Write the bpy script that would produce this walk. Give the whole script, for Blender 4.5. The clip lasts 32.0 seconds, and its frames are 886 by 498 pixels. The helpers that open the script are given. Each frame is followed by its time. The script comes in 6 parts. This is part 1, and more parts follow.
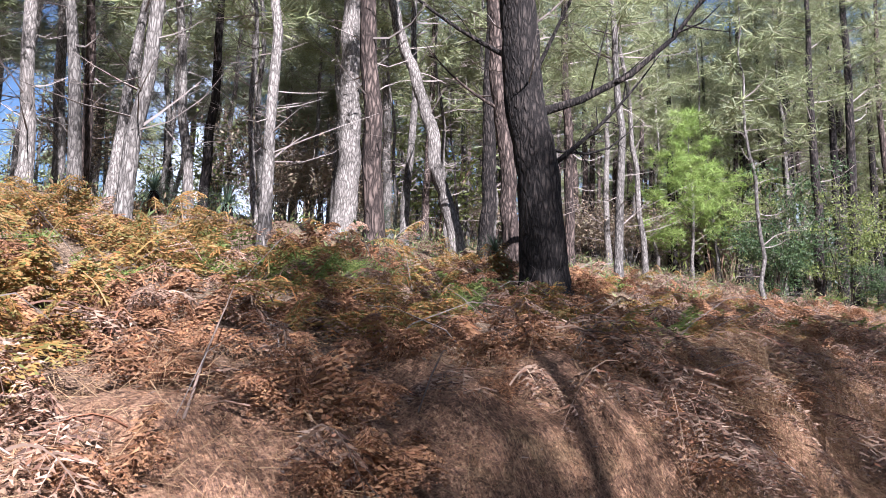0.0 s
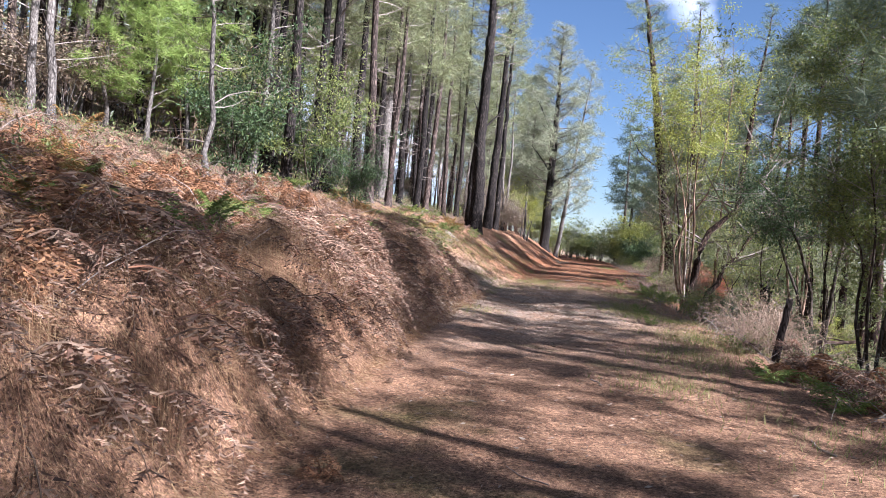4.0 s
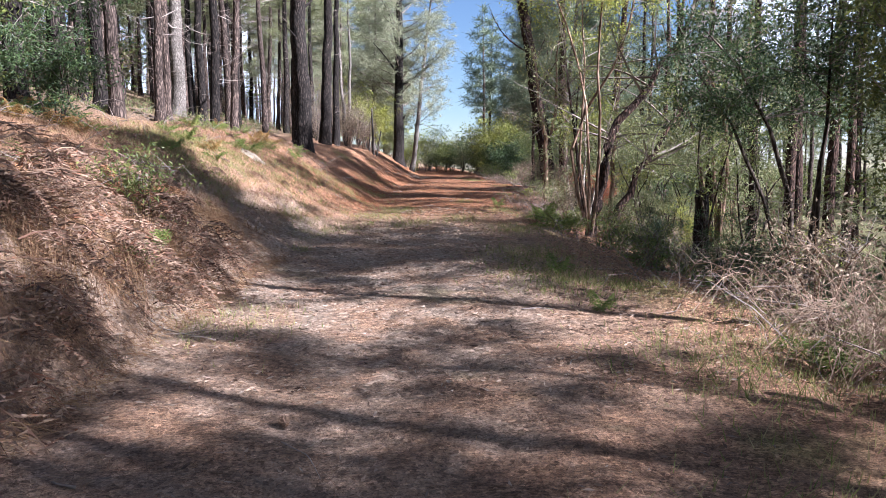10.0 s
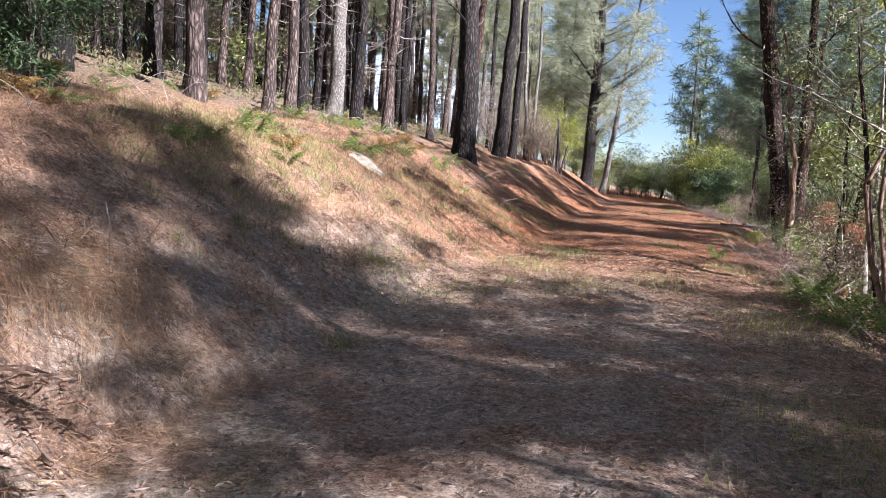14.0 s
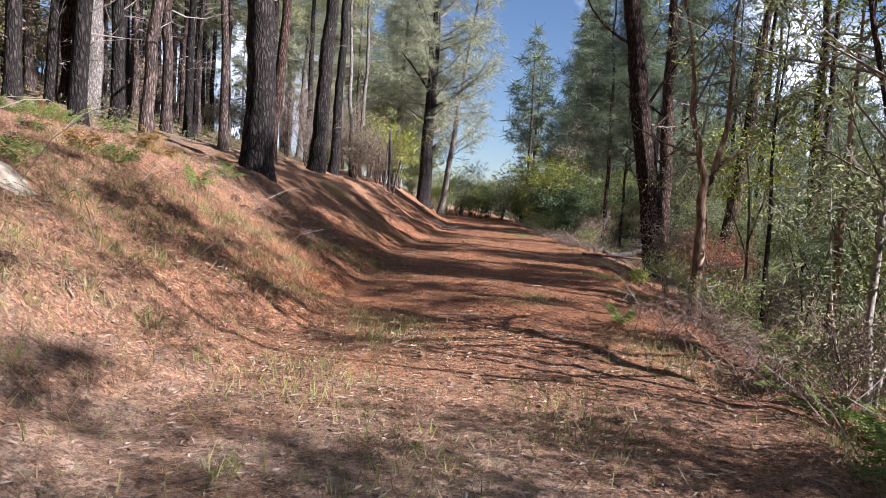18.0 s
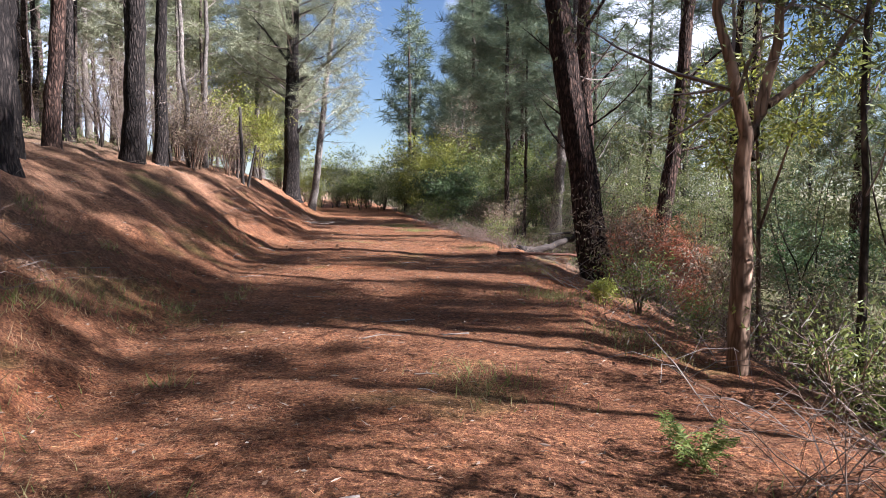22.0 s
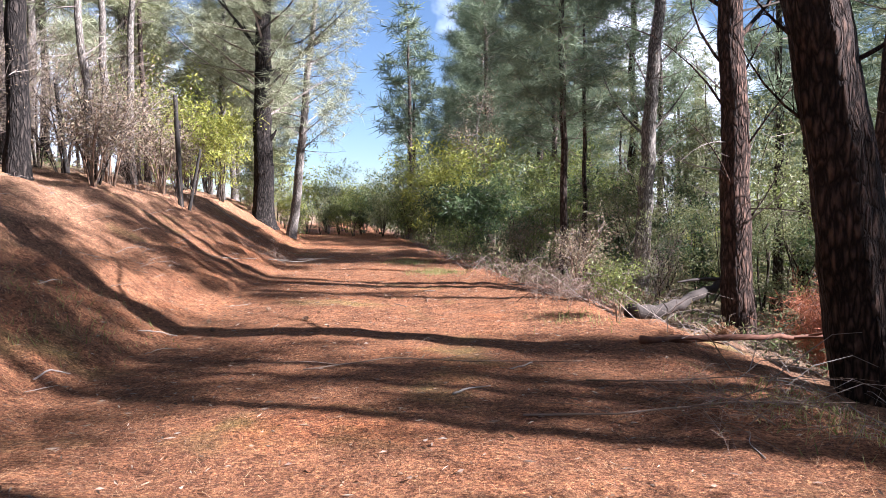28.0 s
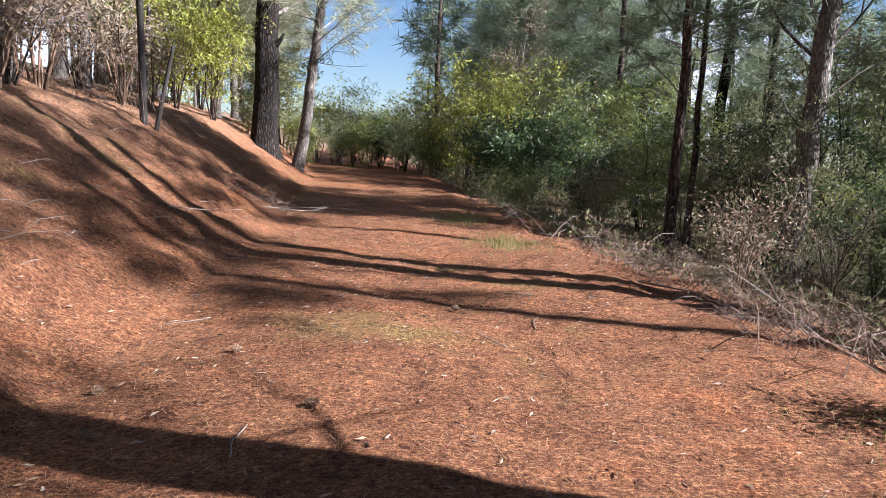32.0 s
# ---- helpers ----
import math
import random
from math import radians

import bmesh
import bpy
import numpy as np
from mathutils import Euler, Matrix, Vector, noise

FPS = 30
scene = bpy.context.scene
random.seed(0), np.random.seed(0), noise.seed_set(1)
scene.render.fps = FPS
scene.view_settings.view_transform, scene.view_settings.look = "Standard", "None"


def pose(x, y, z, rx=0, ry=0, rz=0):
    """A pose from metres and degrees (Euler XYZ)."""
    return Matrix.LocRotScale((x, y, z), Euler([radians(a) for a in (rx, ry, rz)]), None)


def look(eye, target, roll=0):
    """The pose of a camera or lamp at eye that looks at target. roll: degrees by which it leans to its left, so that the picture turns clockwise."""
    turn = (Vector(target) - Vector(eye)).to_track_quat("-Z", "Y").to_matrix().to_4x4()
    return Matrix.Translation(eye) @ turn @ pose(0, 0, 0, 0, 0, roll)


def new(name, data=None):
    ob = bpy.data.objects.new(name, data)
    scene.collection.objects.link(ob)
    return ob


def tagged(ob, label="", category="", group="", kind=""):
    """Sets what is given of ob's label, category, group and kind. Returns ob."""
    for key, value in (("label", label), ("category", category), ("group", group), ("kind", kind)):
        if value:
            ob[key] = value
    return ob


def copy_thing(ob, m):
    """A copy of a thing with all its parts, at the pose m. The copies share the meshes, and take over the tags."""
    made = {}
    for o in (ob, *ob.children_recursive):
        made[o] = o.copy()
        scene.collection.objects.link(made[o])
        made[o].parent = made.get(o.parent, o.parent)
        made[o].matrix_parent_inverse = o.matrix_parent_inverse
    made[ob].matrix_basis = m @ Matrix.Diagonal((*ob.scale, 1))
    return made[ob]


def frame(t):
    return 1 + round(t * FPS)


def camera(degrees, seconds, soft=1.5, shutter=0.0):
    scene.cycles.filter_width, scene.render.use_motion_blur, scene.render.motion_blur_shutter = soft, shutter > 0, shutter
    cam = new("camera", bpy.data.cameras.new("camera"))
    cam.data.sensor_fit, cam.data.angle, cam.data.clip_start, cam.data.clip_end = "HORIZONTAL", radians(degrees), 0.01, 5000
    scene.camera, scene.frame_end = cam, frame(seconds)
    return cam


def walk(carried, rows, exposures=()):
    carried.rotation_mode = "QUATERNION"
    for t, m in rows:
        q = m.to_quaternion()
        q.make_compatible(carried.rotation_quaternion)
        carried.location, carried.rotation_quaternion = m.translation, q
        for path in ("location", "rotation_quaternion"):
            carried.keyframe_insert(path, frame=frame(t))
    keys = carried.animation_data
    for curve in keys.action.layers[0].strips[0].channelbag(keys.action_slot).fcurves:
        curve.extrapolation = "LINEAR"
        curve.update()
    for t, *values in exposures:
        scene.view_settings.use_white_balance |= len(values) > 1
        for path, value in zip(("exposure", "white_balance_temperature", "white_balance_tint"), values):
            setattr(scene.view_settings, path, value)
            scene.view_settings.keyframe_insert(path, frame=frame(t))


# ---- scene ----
EXPOSURES = [(0.0, 2.28, 5480, 19), (7.0, 2.32, 5480, 19), (10.0, 2.34, 5480, 19), (11.2, 2.18, 5480, 19), (13.0, 2.42, 5480, 19), (16.0, 2.17, 5660, 19), (18.0, 2.02, 5710, 19), (20.0, 2.02, 5710, 19), (21.2, 2.2, 5710, 19), (22.0, 2.2, 5710, 19), (24.0, 2.40, 5710, 19), (26.5, 2.64, 5710, 19), (29.0, 2.62, 5680, 18), (31.0, 2.34, 5680, 16), (32.0, 2.24, 5680, 16)]
cam = camera(61.87, 32.0, soft=.8)
# seconds, then x, y, z in metres and the three turns in degrees
PATH = [
    (0.0, 0.607, -21.663, 1.050, 97.40, -0.78, 46.42),
    (0.5, 0.318, -21.032, 1.129, 99.53, 0.98, 55.06),
    (1.0, 0.259, -20.374, 1.136, 99.87, 1.03, 61.04),
    (1.5, 0.285, -19.756, 1.169, 99.01, 0.14, 61.51),
    (2.0, 0.346, -19.157, 1.177, 97.58, -0.89, 54.81),
    (2.5, 0.464, -18.385, 1.181, 96.02, -4.46, 40.58),
    (3.0, 0.470, -17.653, 1.185, 95.23, -6.20, 26.14),
    (3.5, 0.418, -17.014, 1.183, 93.22, -5.22, 17.53),
    (4.0, 0.444, -16.342, 1.199, 89.68, -4.75, 11.13),
    (4.5, 0.411, -15.742, 1.231, 87.27, -4.79, 5.52),
    (6.5, -0.006, -13.250, 1.226, 85.20, 1.95, -3.77),
    (7.0, -0.060, -12.553, 1.287, 84.99, 1.80, -6.64),
    (7.5, 0.012, -11.842, 1.286, 86.53, 1.42, -8.13),
    (8.0, 0.093, -11.106, 1.262, 86.18, -1.64, -7.09),
    (8.5, 0.227, -10.406, 1.253, 87.42, -1.13, -8.33),
    (9.0, 0.311, -9.766, 1.280, 85.24, -3.25, -3.24),
    (9.5, 0.260, -9.029, 1.340, 82.50, -1.21, -4.95),
    (10.0, 0.288, -8.281, 1.323, 83.63, 0.21, 0.29),
    (10.5, 0.229, -7.636, 1.316, 83.27, 1.04, -0.54),
    (11.0, 0.303, -6.855, 1.299, 81.37, 0.99, -9.64),
    (11.5, 0.280, -6.164, 1.339, 82.42, 0.67, -5.22),
    (12.0, 0.295, -5.353, 1.385, 83.30, -2.99, -7.85),
    (12.5, 0.371, -4.682, 1.401, 82.61, -2.72, -4.57),
    (13.0, 0.275, -3.888, 1.437, 83.19, -2.70, 3.03),
    (13.5, 0.270, -3.039, 1.414, 84.70, -2.29, 13.90),
    (15.5, -0.000, -0.000, 1.437, 83.96, -5.51, 15.06),
    (16.0, -0.046, 0.765, 1.471, 86.88, -0.99, 11.65),
    (16.5, -0.114, 1.474, 1.485, 86.42, -3.70, 4.18),
    (17.0, -0.078, 2.215, 1.473, 83.79, -7.60, -6.08),
    (17.5, -0.107, 2.930, 1.484, 83.44, -8.71, 1.69),
    (18.0, -0.154, 3.655, 1.516, 86.72, -3.57, 2.58),
    (18.5, -0.196, 4.377, 1.550, 87.25, -3.55, 4.64),
    (19.0, -0.349, 5.181, 1.578, 87.04, -4.32, 4.42),
    (19.5, -0.377, 5.934, 1.551, 84.94, -5.31, 3.61),
    (20.0, -0.386, 6.621, 1.552, 82.50, -5.32, 2.61),
    (20.5, -0.315, 7.321, 1.559, 82.06, -4.44, -7.38),
    (21.0, -0.219, 7.998, 1.543, 83.46, -3.45, -9.71),
    (21.5, -0.140, 8.701, 1.568, 84.57, -2.37, -14.45),
    (22.0, -0.049, 9.349, 1.588, 86.07, -0.45, -6.66),
    (22.5, 0.077, 10.123, 1.602, 86.65, -1.19, -2.26),
    (23.0, 0.160, 10.867, 1.591, 87.85, -2.65, 0.73),
    (23.5, 0.184, 11.567, 1.588, 87.70, -2.86, 3.18),
    (24.0, 0.221, 12.353, 1.606, 86.36, 0.19, 0.40),
    (24.5, 0.301, 13.113, 1.616, 86.78, 0.65, -0.61),
    (25.0, 0.324, 13.843, 1.667, 86.61, 0.79, -12.69),
    (25.5, 0.376, 14.654, 1.686, 86.96, 0.96, -13.56),
    (26.0, 0.370, 15.474, 1.681, 87.74, -0.22, -12.81),
    (26.5, 0.380, 16.241, 1.639, 88.45, -0.96, -9.95),
    (28.5, 0.013, 18.310, 1.668, 86.85, 0.58, -6.97),
    (29.0, 0.076, 18.948, 1.682, 85.43, -1.84, -10.17),
    (29.5, -0.010, 19.561, 1.701, 84.95, -3.14, -7.41),
    (30.0, -0.033, 20.214, 1.733, 84.89, -1.35, -9.40),
    (30.5, -0.106, 20.907, 1.774, 83.16, 0.15, -9.12),
    (31.0, -0.190, 21.651, 1.807, 84.01, -3.03, -16.37),
    (31.5, -0.202, 22.392, 1.818, 84.95, -3.01, -9.82),
    (32.0, -0.283, 23.038, 1.835, 82.36, -2.72, -6.32),
]
walk(cam, [(row[0], pose(*row[1:])) for row in PATH], EXPOSURES)


# ---- world and sun ----
SUN_TURN, SUN_HEIGHT = 113.0, 34.0
world = bpy.data.worlds.new("sky")
scene.world = world
world.use_nodes = True
wn, wl = world.node_tree.nodes, world.node_tree.links
sky = wn.new("ShaderNodeTexSky")
sky.sky_type, sky.sun_disc = "NISHITA", False
sky.sun_elevation, sky.sun_rotation = radians(SUN_HEIGHT), radians(SUN_TURN)
sky.air_density, sky.dust_density, sky.ozone_density = 1.0, 0.05, 2.5
# thin fair-weather cloud, all round the sky
coords = wn.new("ShaderNodeTexCoord")
cloud = wn.new("ShaderNodeTexNoise")
cloud.inputs["Scale"].default_value, cloud.inputs["Detail"].default_value = 3.2, 6
cloud_ramp = wn.new("ShaderNodeValToRGB")
cloud_ramp.color_ramp.elements[0].position, cloud_ramp.color_ramp.elements[1].position = .54, .7
cloud_mix = wn.new("ShaderNodeMixRGB")
cloud_mix.inputs[2].default_value = (24.0, 24.6, 25.6, 1)
wl.new(coords.outputs["Generated"], cloud.inputs["Vector"])
wl.new(cloud.outputs["Fac"], cloud_ramp.inputs["Fac"])
wl.new(cloud_ramp.outputs["Color"], cloud_mix.inputs[0])
wl.new(sky.outputs["Color"], cloud_mix.inputs[1])
wl.new(cloud_mix.outputs["Color"], wn["Background"].inputs["Color"])
wn["Background"].inputs["Strength"].default_value = 0.027
sun_dir = Vector((math.sin(radians(SUN_TURN)) * math.cos(radians(SUN_HEIGHT)), math.cos(radians(SUN_TURN)) * math.cos(radians(SUN_HEIGHT)), math.sin(radians(SUN_HEIGHT))))
sun = new("sun", bpy.data.lights.new("sun", "SUN"))
sun.data.energy, sun.data.angle, sun.data.color = 5.0, radians(0.53), (1.0, .95, .87)
sun.matrix_world = look(sun_dir * 80, (0, 0, 0))


# ---- materials ----
def ramp(nodes, stops):
    r = nodes.new("ShaderNodeValToRGB")
    e = r.color_ramp.elements
    e[0].position, e[0].color = stops[0][0], (*stops[0][1], 1)
    e[1].position, e[1].color = stops[-1][0], (*stops[-1][1], 1)
    for p, c in stops[1:-1]:
        e.new(p).color = (*c, 1)
    return r


def shades(name, colours, rough=.8, scale=3.0, island=True, through_light=0.0, bump=0.0, bump_scale=60.0, gloss=.25, tone=.35):
    """A material whose pieces take one of several colours, by island or by object, with a slow stain over them."""
    m = bpy.data.materials.new(name)
    m.use_nodes = True
    n, l = m.node_tree.nodes, m.node_tree.links
    bsdf = n["Principled BSDF"]
    bsdf.inputs["Roughness"].default_value = rough
    bsdf.inputs["Specular IOR Level"].default_value = gloss
    pick = n.new("ShaderNodeNewGeometry") if island else n.new("ShaderNodeObjectInfo")
    steps = [(i / max(1, len(colours) - 1), c) for i, c in enumerate(colours)]
    r = ramp(n, steps)
    l.new(pick.outputs["Random Per Island" if island else "Random"], r.inputs["Fac"])
    where = n.new("ShaderNodeNewGeometry")
    noise_node = n.new("ShaderNodeTexNoise")
    noise_node.inputs["Scale"].default_value, noise_node.inputs["Detail"].default_value = scale, 4
    l.new(where.outputs["Position"], noise_node.inputs["Vector"])
    stain = ramp(n, [(.3, (1 - tone,) * 3), (.7, (1 + tone * .4,) * 3)])
    l.new(noise_node.outputs["Fac"], stain.inputs["Fac"])
    mix = n.new("ShaderNodeMixRGB")
    mix.blend_type, mix.inputs[0].default_value = "MULTIPLY", 1
    l.new(r.outputs["Color"], mix.inputs[1])
    l.new(stain.outputs["Color"], mix.inputs[2])
    l.new(mix.outputs["Color"], bsdf.inputs["Base Color"])
    if bump:
        fine = n.new("ShaderNodeTexNoise")
        fine.inputs["Scale"].default_value, fine.inputs["Detail"].default_value = bump_scale, 5
        l.new(where.outputs["Position"], fine.inputs["Vector"])
        b = n.new("ShaderNodeBump")
        b.inputs["Strength"].default_value, b.inputs["Distance"].default_value = bump, .01
        l.new(fine.outputs["Fac"], b.inputs["Height"])
        l.new(b.outputs["Normal"], bsdf.inputs["Normal"])
    if through_light:
        t = n.new("ShaderNodeBsdfTranslucent")
        l.new(mix.outputs["Color"], t.inputs["Color"])
        s = n.new("ShaderNodeMixShader")
        s.inputs[0].default_value = through_light
        l.new(bsdf.outputs[0], s.inputs[1])
        l.new(t.outputs[0], s.inputs[2])
        l.new(s.outputs[0], n["Material Output"].inputs["Surface"])
    return m


def bark(name, dark, light, ridge=9.0, depth=.03):
    """Furrowed bark: plates stretched along the trunk, lichen and weathering in slow patches."""
    m = bpy.data.materials.new(name)
    m.use_nodes = True
    n, l = m.node_tree.nodes, m.node_tree.links
    bsdf = n["Principled BSDF"]
    bsdf.inputs["Roughness"].default_value = .92
    bsdf.inputs["Specular IOR Level"].default_value = .15
    tc = n.new("ShaderNodeTexCoord")
    mp = n.new("ShaderNodeMapping")
    mp.inputs["Scale"].default_value = (ridge, ridge, ridge * .27)
    l.new(tc.outputs["Object"], mp.inputs["Vector"])
    bend = n.new("ShaderNodeTexNoise")
    bend.inputs["Scale"].default_value, bend.inputs["Detail"].default_value = 1.6, 3
    l.new(mp.outputs["Vector"], bend.inputs["Vector"])
    add = n.new("ShaderNodeVectorMath")
    add.operation = "ADD"
    l.new(mp.outputs["Vector"], add.inputs[0])
    l.new(bend.outputs["Color"], add.inputs[1])
    vor = n.new("ShaderNodeTexVoronoi")
    vor.feature = "DISTANCE_TO_EDGE"
    vor.inputs["Scale"].default_value = 1.7
    l.new(add.outputs["Vector"], vor.inputs["Vector"])
    grain = n.new("ShaderNodeTexNoise")
    grain.inputs["Scale"].default_value, grain.inputs["Detail"].default_value = 3.0, 6
    l.new(mp.outputs["Vector"], grain.inputs["Vector"])
    r = ramp(n, [(.0, tuple(c * .45 for c in dark)), (.12, dark), (.45, light)])
    l.new(vor.outputs["Distance"], r.inputs["Fac"])
    slow = n.new("ShaderNodeTexNoise")
    slow.inputs["Scale"].default_value, slow.inputs["Detail"].default_value = .9, 5
    l.new(tc.outputs["Object"], slow.inputs["Vector"])
    sr = ramp(n, [(.3, (.55, .52, .5)), (.7, (1.25, 1.2, 1.15))])
    l.new(slow.outputs["Fac"], sr.inputs["Fac"])
    gr = ramp(n, [(.25, (.6, .6, .6)), (.75, (1.2, 1.2, 1.2))])
    l.new(grain.outputs["Fac"], gr.inputs["Fac"])
    info = n.new("ShaderNodeObjectInfo")
    tr = ramp(n, [(0, (.75, .74, .73)), (1, (1.25, 1.22, 1.2))])
    l.new(info.outputs["Random"], tr.inputs["Fac"])
    out = r.outputs["Color"]
    for other in (sr, gr, tr):
        mx = n.new("ShaderNodeMixRGB")
        mx.blend_type, mx.inputs[0].default_value = "MULTIPLY", 1
        l.new(out, mx.inputs[1])
        l.new(other.outputs["Color"], mx.inputs[2])
        out = mx.outputs["Color"]
    l.new(out, bsdf.inputs["Base Color"])
    sm = n.new("ShaderNodeMath")
    sm.operation = "MINIMUM"
    sm.inputs[1].default_value = .3
    l.new(vor.outputs["Distance"], sm.inputs[0])
    sum_node = n.new("ShaderNodeMath")
    sum_node.operation = "MULTIPLY_ADD"
    sum_node.inputs[1].default_value = .35
    l.new(grain.outputs["Fac"], sum_node.inputs[0])
    l.new(sm.outputs[0], sum_node.inputs[2])
    b = n.new("ShaderNodeBump")
    b.inputs["Strength"].default_value, b.inputs["Distance"].default_value = 1.0, depth * 2
    l.new(sum_node.outputs[0], b.inputs["Height"])
    l.new(b.outputs["Normal"], bsdf.inputs["Normal"])
    return m


BARK_DARK = bark("burnt_pine_bark", (.02, .017, .016), (.066, .055, .049))
BARK_PINE = bark("pine_bark", (.055, .042, .037), (.172, .134, .115), depth=.02)
BARK_RED = bark("red_pine_bark", (.039, .025, .02), (.144, .09, .069))
BARK_PALE = bark("weathered_pine_bark", (.14, .129, .119), (.265, .25, .234), ridge=13, depth=.015)
BARK_SMOOTH = bark("smooth_wattle_bark", (.218, .148, .105), (.374, .273, .203), ridge=4, depth=.008)
BARK_STEM = bark("grey_brown_sapling_bark", (.055, .043, .035), (.156, .129, .105), ridge=6, depth=.008)
BARK_WHITE = bark("white_sapling_bark", (.312, .281, .25), (.484, .452, .406), ridge=4, depth=.006)
UNDERGROWTH = shades("mixed_undergrowth", [(.07, .101, .035), (.125, .156, .058), (.195, .203, .086), (.218, .148, .086), (.109, .086, .055)], .7, through_light=.3)
DEAD_TWIG = shades("dead_twigs", [(.117, .09, .076), (.187, .152, .133), (.265, .222, .195), (.148, .117, .1)], .9)
BRUSH = shades("dead_brushwood", [(.195, .125, .094), (.281, .203, .156), (.14, .094, .07), (.328, .265, .218)], .9)
BLEACHED = shades("bleached_wood", [(.164, .133, .109), (.226, .187, .156), (.125, .098, .078)], .85, bump=.4)
NEEDLES = shades("pine_needles", [(.14, .164, .07), (.203, .222, .098), (.265, .273, .133), (.172, .187, .109), (.312, .289, .164)], .55, through_light=.35, tone=.25)
NEEDLES_GREY = shades("grey_green_pine_needles", [(.187, .211, .117), (.265, .281, .172), (.335, .328, .218), (.226, .234, .156)], .6, through_light=.35, tone=.25)
NEEDLES_DARK = shades("dark_pine_needles", [(.094, .125, .078), (.14, .176, .105), (.203, .234, .14)], .55, through_light=.35, tone=.25)
NEEDLES_BRIGHT = shades("young_pine_needles", [(.156, .242, .051), (.234, .312, .074), (.312, .359, .109)], .55, through_light=.4, tone=.2)
NEEDLES_DEAD = shades("dead_pine_needles", [(.27, .085, .042), (.42, .165, .085), (.18, .06, .034)], .7, through_light=.25)
LEAF_GREEN = shades("green_leaves", [(.085, .112, .03), (.15, .18, .05), (.25, .27, .075), (.075, .09, .04)], .38, through_light=.42, gloss=.3, tone=.25)
LEAF_DARK = shades("dark_leaves", [(.035, .058, .027), (.058, .094, .035), (.101, .144, .055)], .42, through_light=.42, gloss=.3, tone=.25)
LEAF_YELLOW = shades("yellow_green_leaves", [(.26, .28, .05), (.36, .36, .07), (.19, .235, .05), (.43, .4, .1)], .5, through_light=.4, tone=.25)
LEAF_OLIVE = shades("olive_leaves", [(.117, .14, .055), (.187, .203, .086), (.242, .242, .109), (.148, .156, .078)], .5, through_light=.35, tone=.25)
LEAF_DRY = shades("dry_leaves", [(.218, .156, .101), (.296, .226, .156), (.156, .109, .078), (.187, .172, .094)], .75, through_light=.2)
BRACKEN_DEAD = shades("dead_bracken", [(.159, .071, .038), (.252, .13, .066), (.369, .193, .092), (.084, .039, .023), (.318, .176, .096), (.227, .089, .038)], .8, through_light=.25)
BRACKEN_OLD = shades("old_bracken", [(.131, .069, .049), (.237, .136, .089), (.369, .255, .175), (.062, .035, .026), (.316, .22, .158), (.229, .096, .049)], .85, scale=1.6, through_light=.2, tone=.65)
BRACKEN_GREEN = shades("green_bracken", [(.083, .122, .029), (.146, .19, .044), (.234, .254, .069)], .6, through_light=.4)
BRACKEN_GOLD = shades("turning_bracken", [(.293, .146, .044), (.156, .136, .034), (.39, .166, .054), (.098, .117, .029), (.321, .195, .083), (.195, .088, .034)], .7, through_light=.35)
GRASS = shades("verge_grass", [(.109, .14, .031), (.187, .203, .055), (.281, .25, .101), (.328, .265, .14)], .65, through_light=.35)
STRAW = shades("dry_straw", [(.25, .156, .086), (.328, .218, .117), (.211, .113, .058), (.14, .07, .039)], .8, through_light=.25)
LITTER = shades("fallen_needles", [(.156, .066, .035), (.265, .129, .062), (.359, .211, .109), (.078, .036, .023), (.218, .098, .047), (.406, .265, .156)], .75)
CHIPS = shades("fallen_leaves_and_bark", [(.2, .12, .075), (.28, .19, .13), (.35, .28, .22), (.085, .05, .034), (.3, .22, .165), (.14, .085, .06)], .75)
CHARRED = shades("charred_wood", [(.02, .017, .016), (.039, .033, .028)], .9, bump=.6, bump_scale=30)
RED_WOOD = shades("rotten_red_wood", [(.156, .066, .039), (.101, .047, .031)], .9, island=False, scale=7, tone=.6, bump=.8, bump_scale=25)
DARK_WOOD = shades("weathered_dark_wood", [(.035, .027, .023), (.056, .044, .037)], .9, island=False, scale=7, tone=.6, bump=.8, bump_scale=25)
ROTTEN = shades("rotten_log", [(.125, .078, .058), (.156, .105, .078)], .9, island=False, scale=6, tone=.6, bump=.8, bump_scale=25)
SPEAR = shades("grass_tree_spears", [(.047, .078, .051), (.078, .117, .074), (.125, .164, .109)], .5, through_light=.15)
CONE = shades("pine_cone_scales", [(.156, .094, .062), (.242, .156, .101)], .8)
PALE_ROCK = shades("pale_clay", [(.257, .211, .156), (.289, .242, .187)], .95, island=False, scale=9, tone=.3, bump=.8, bump_scale=30)


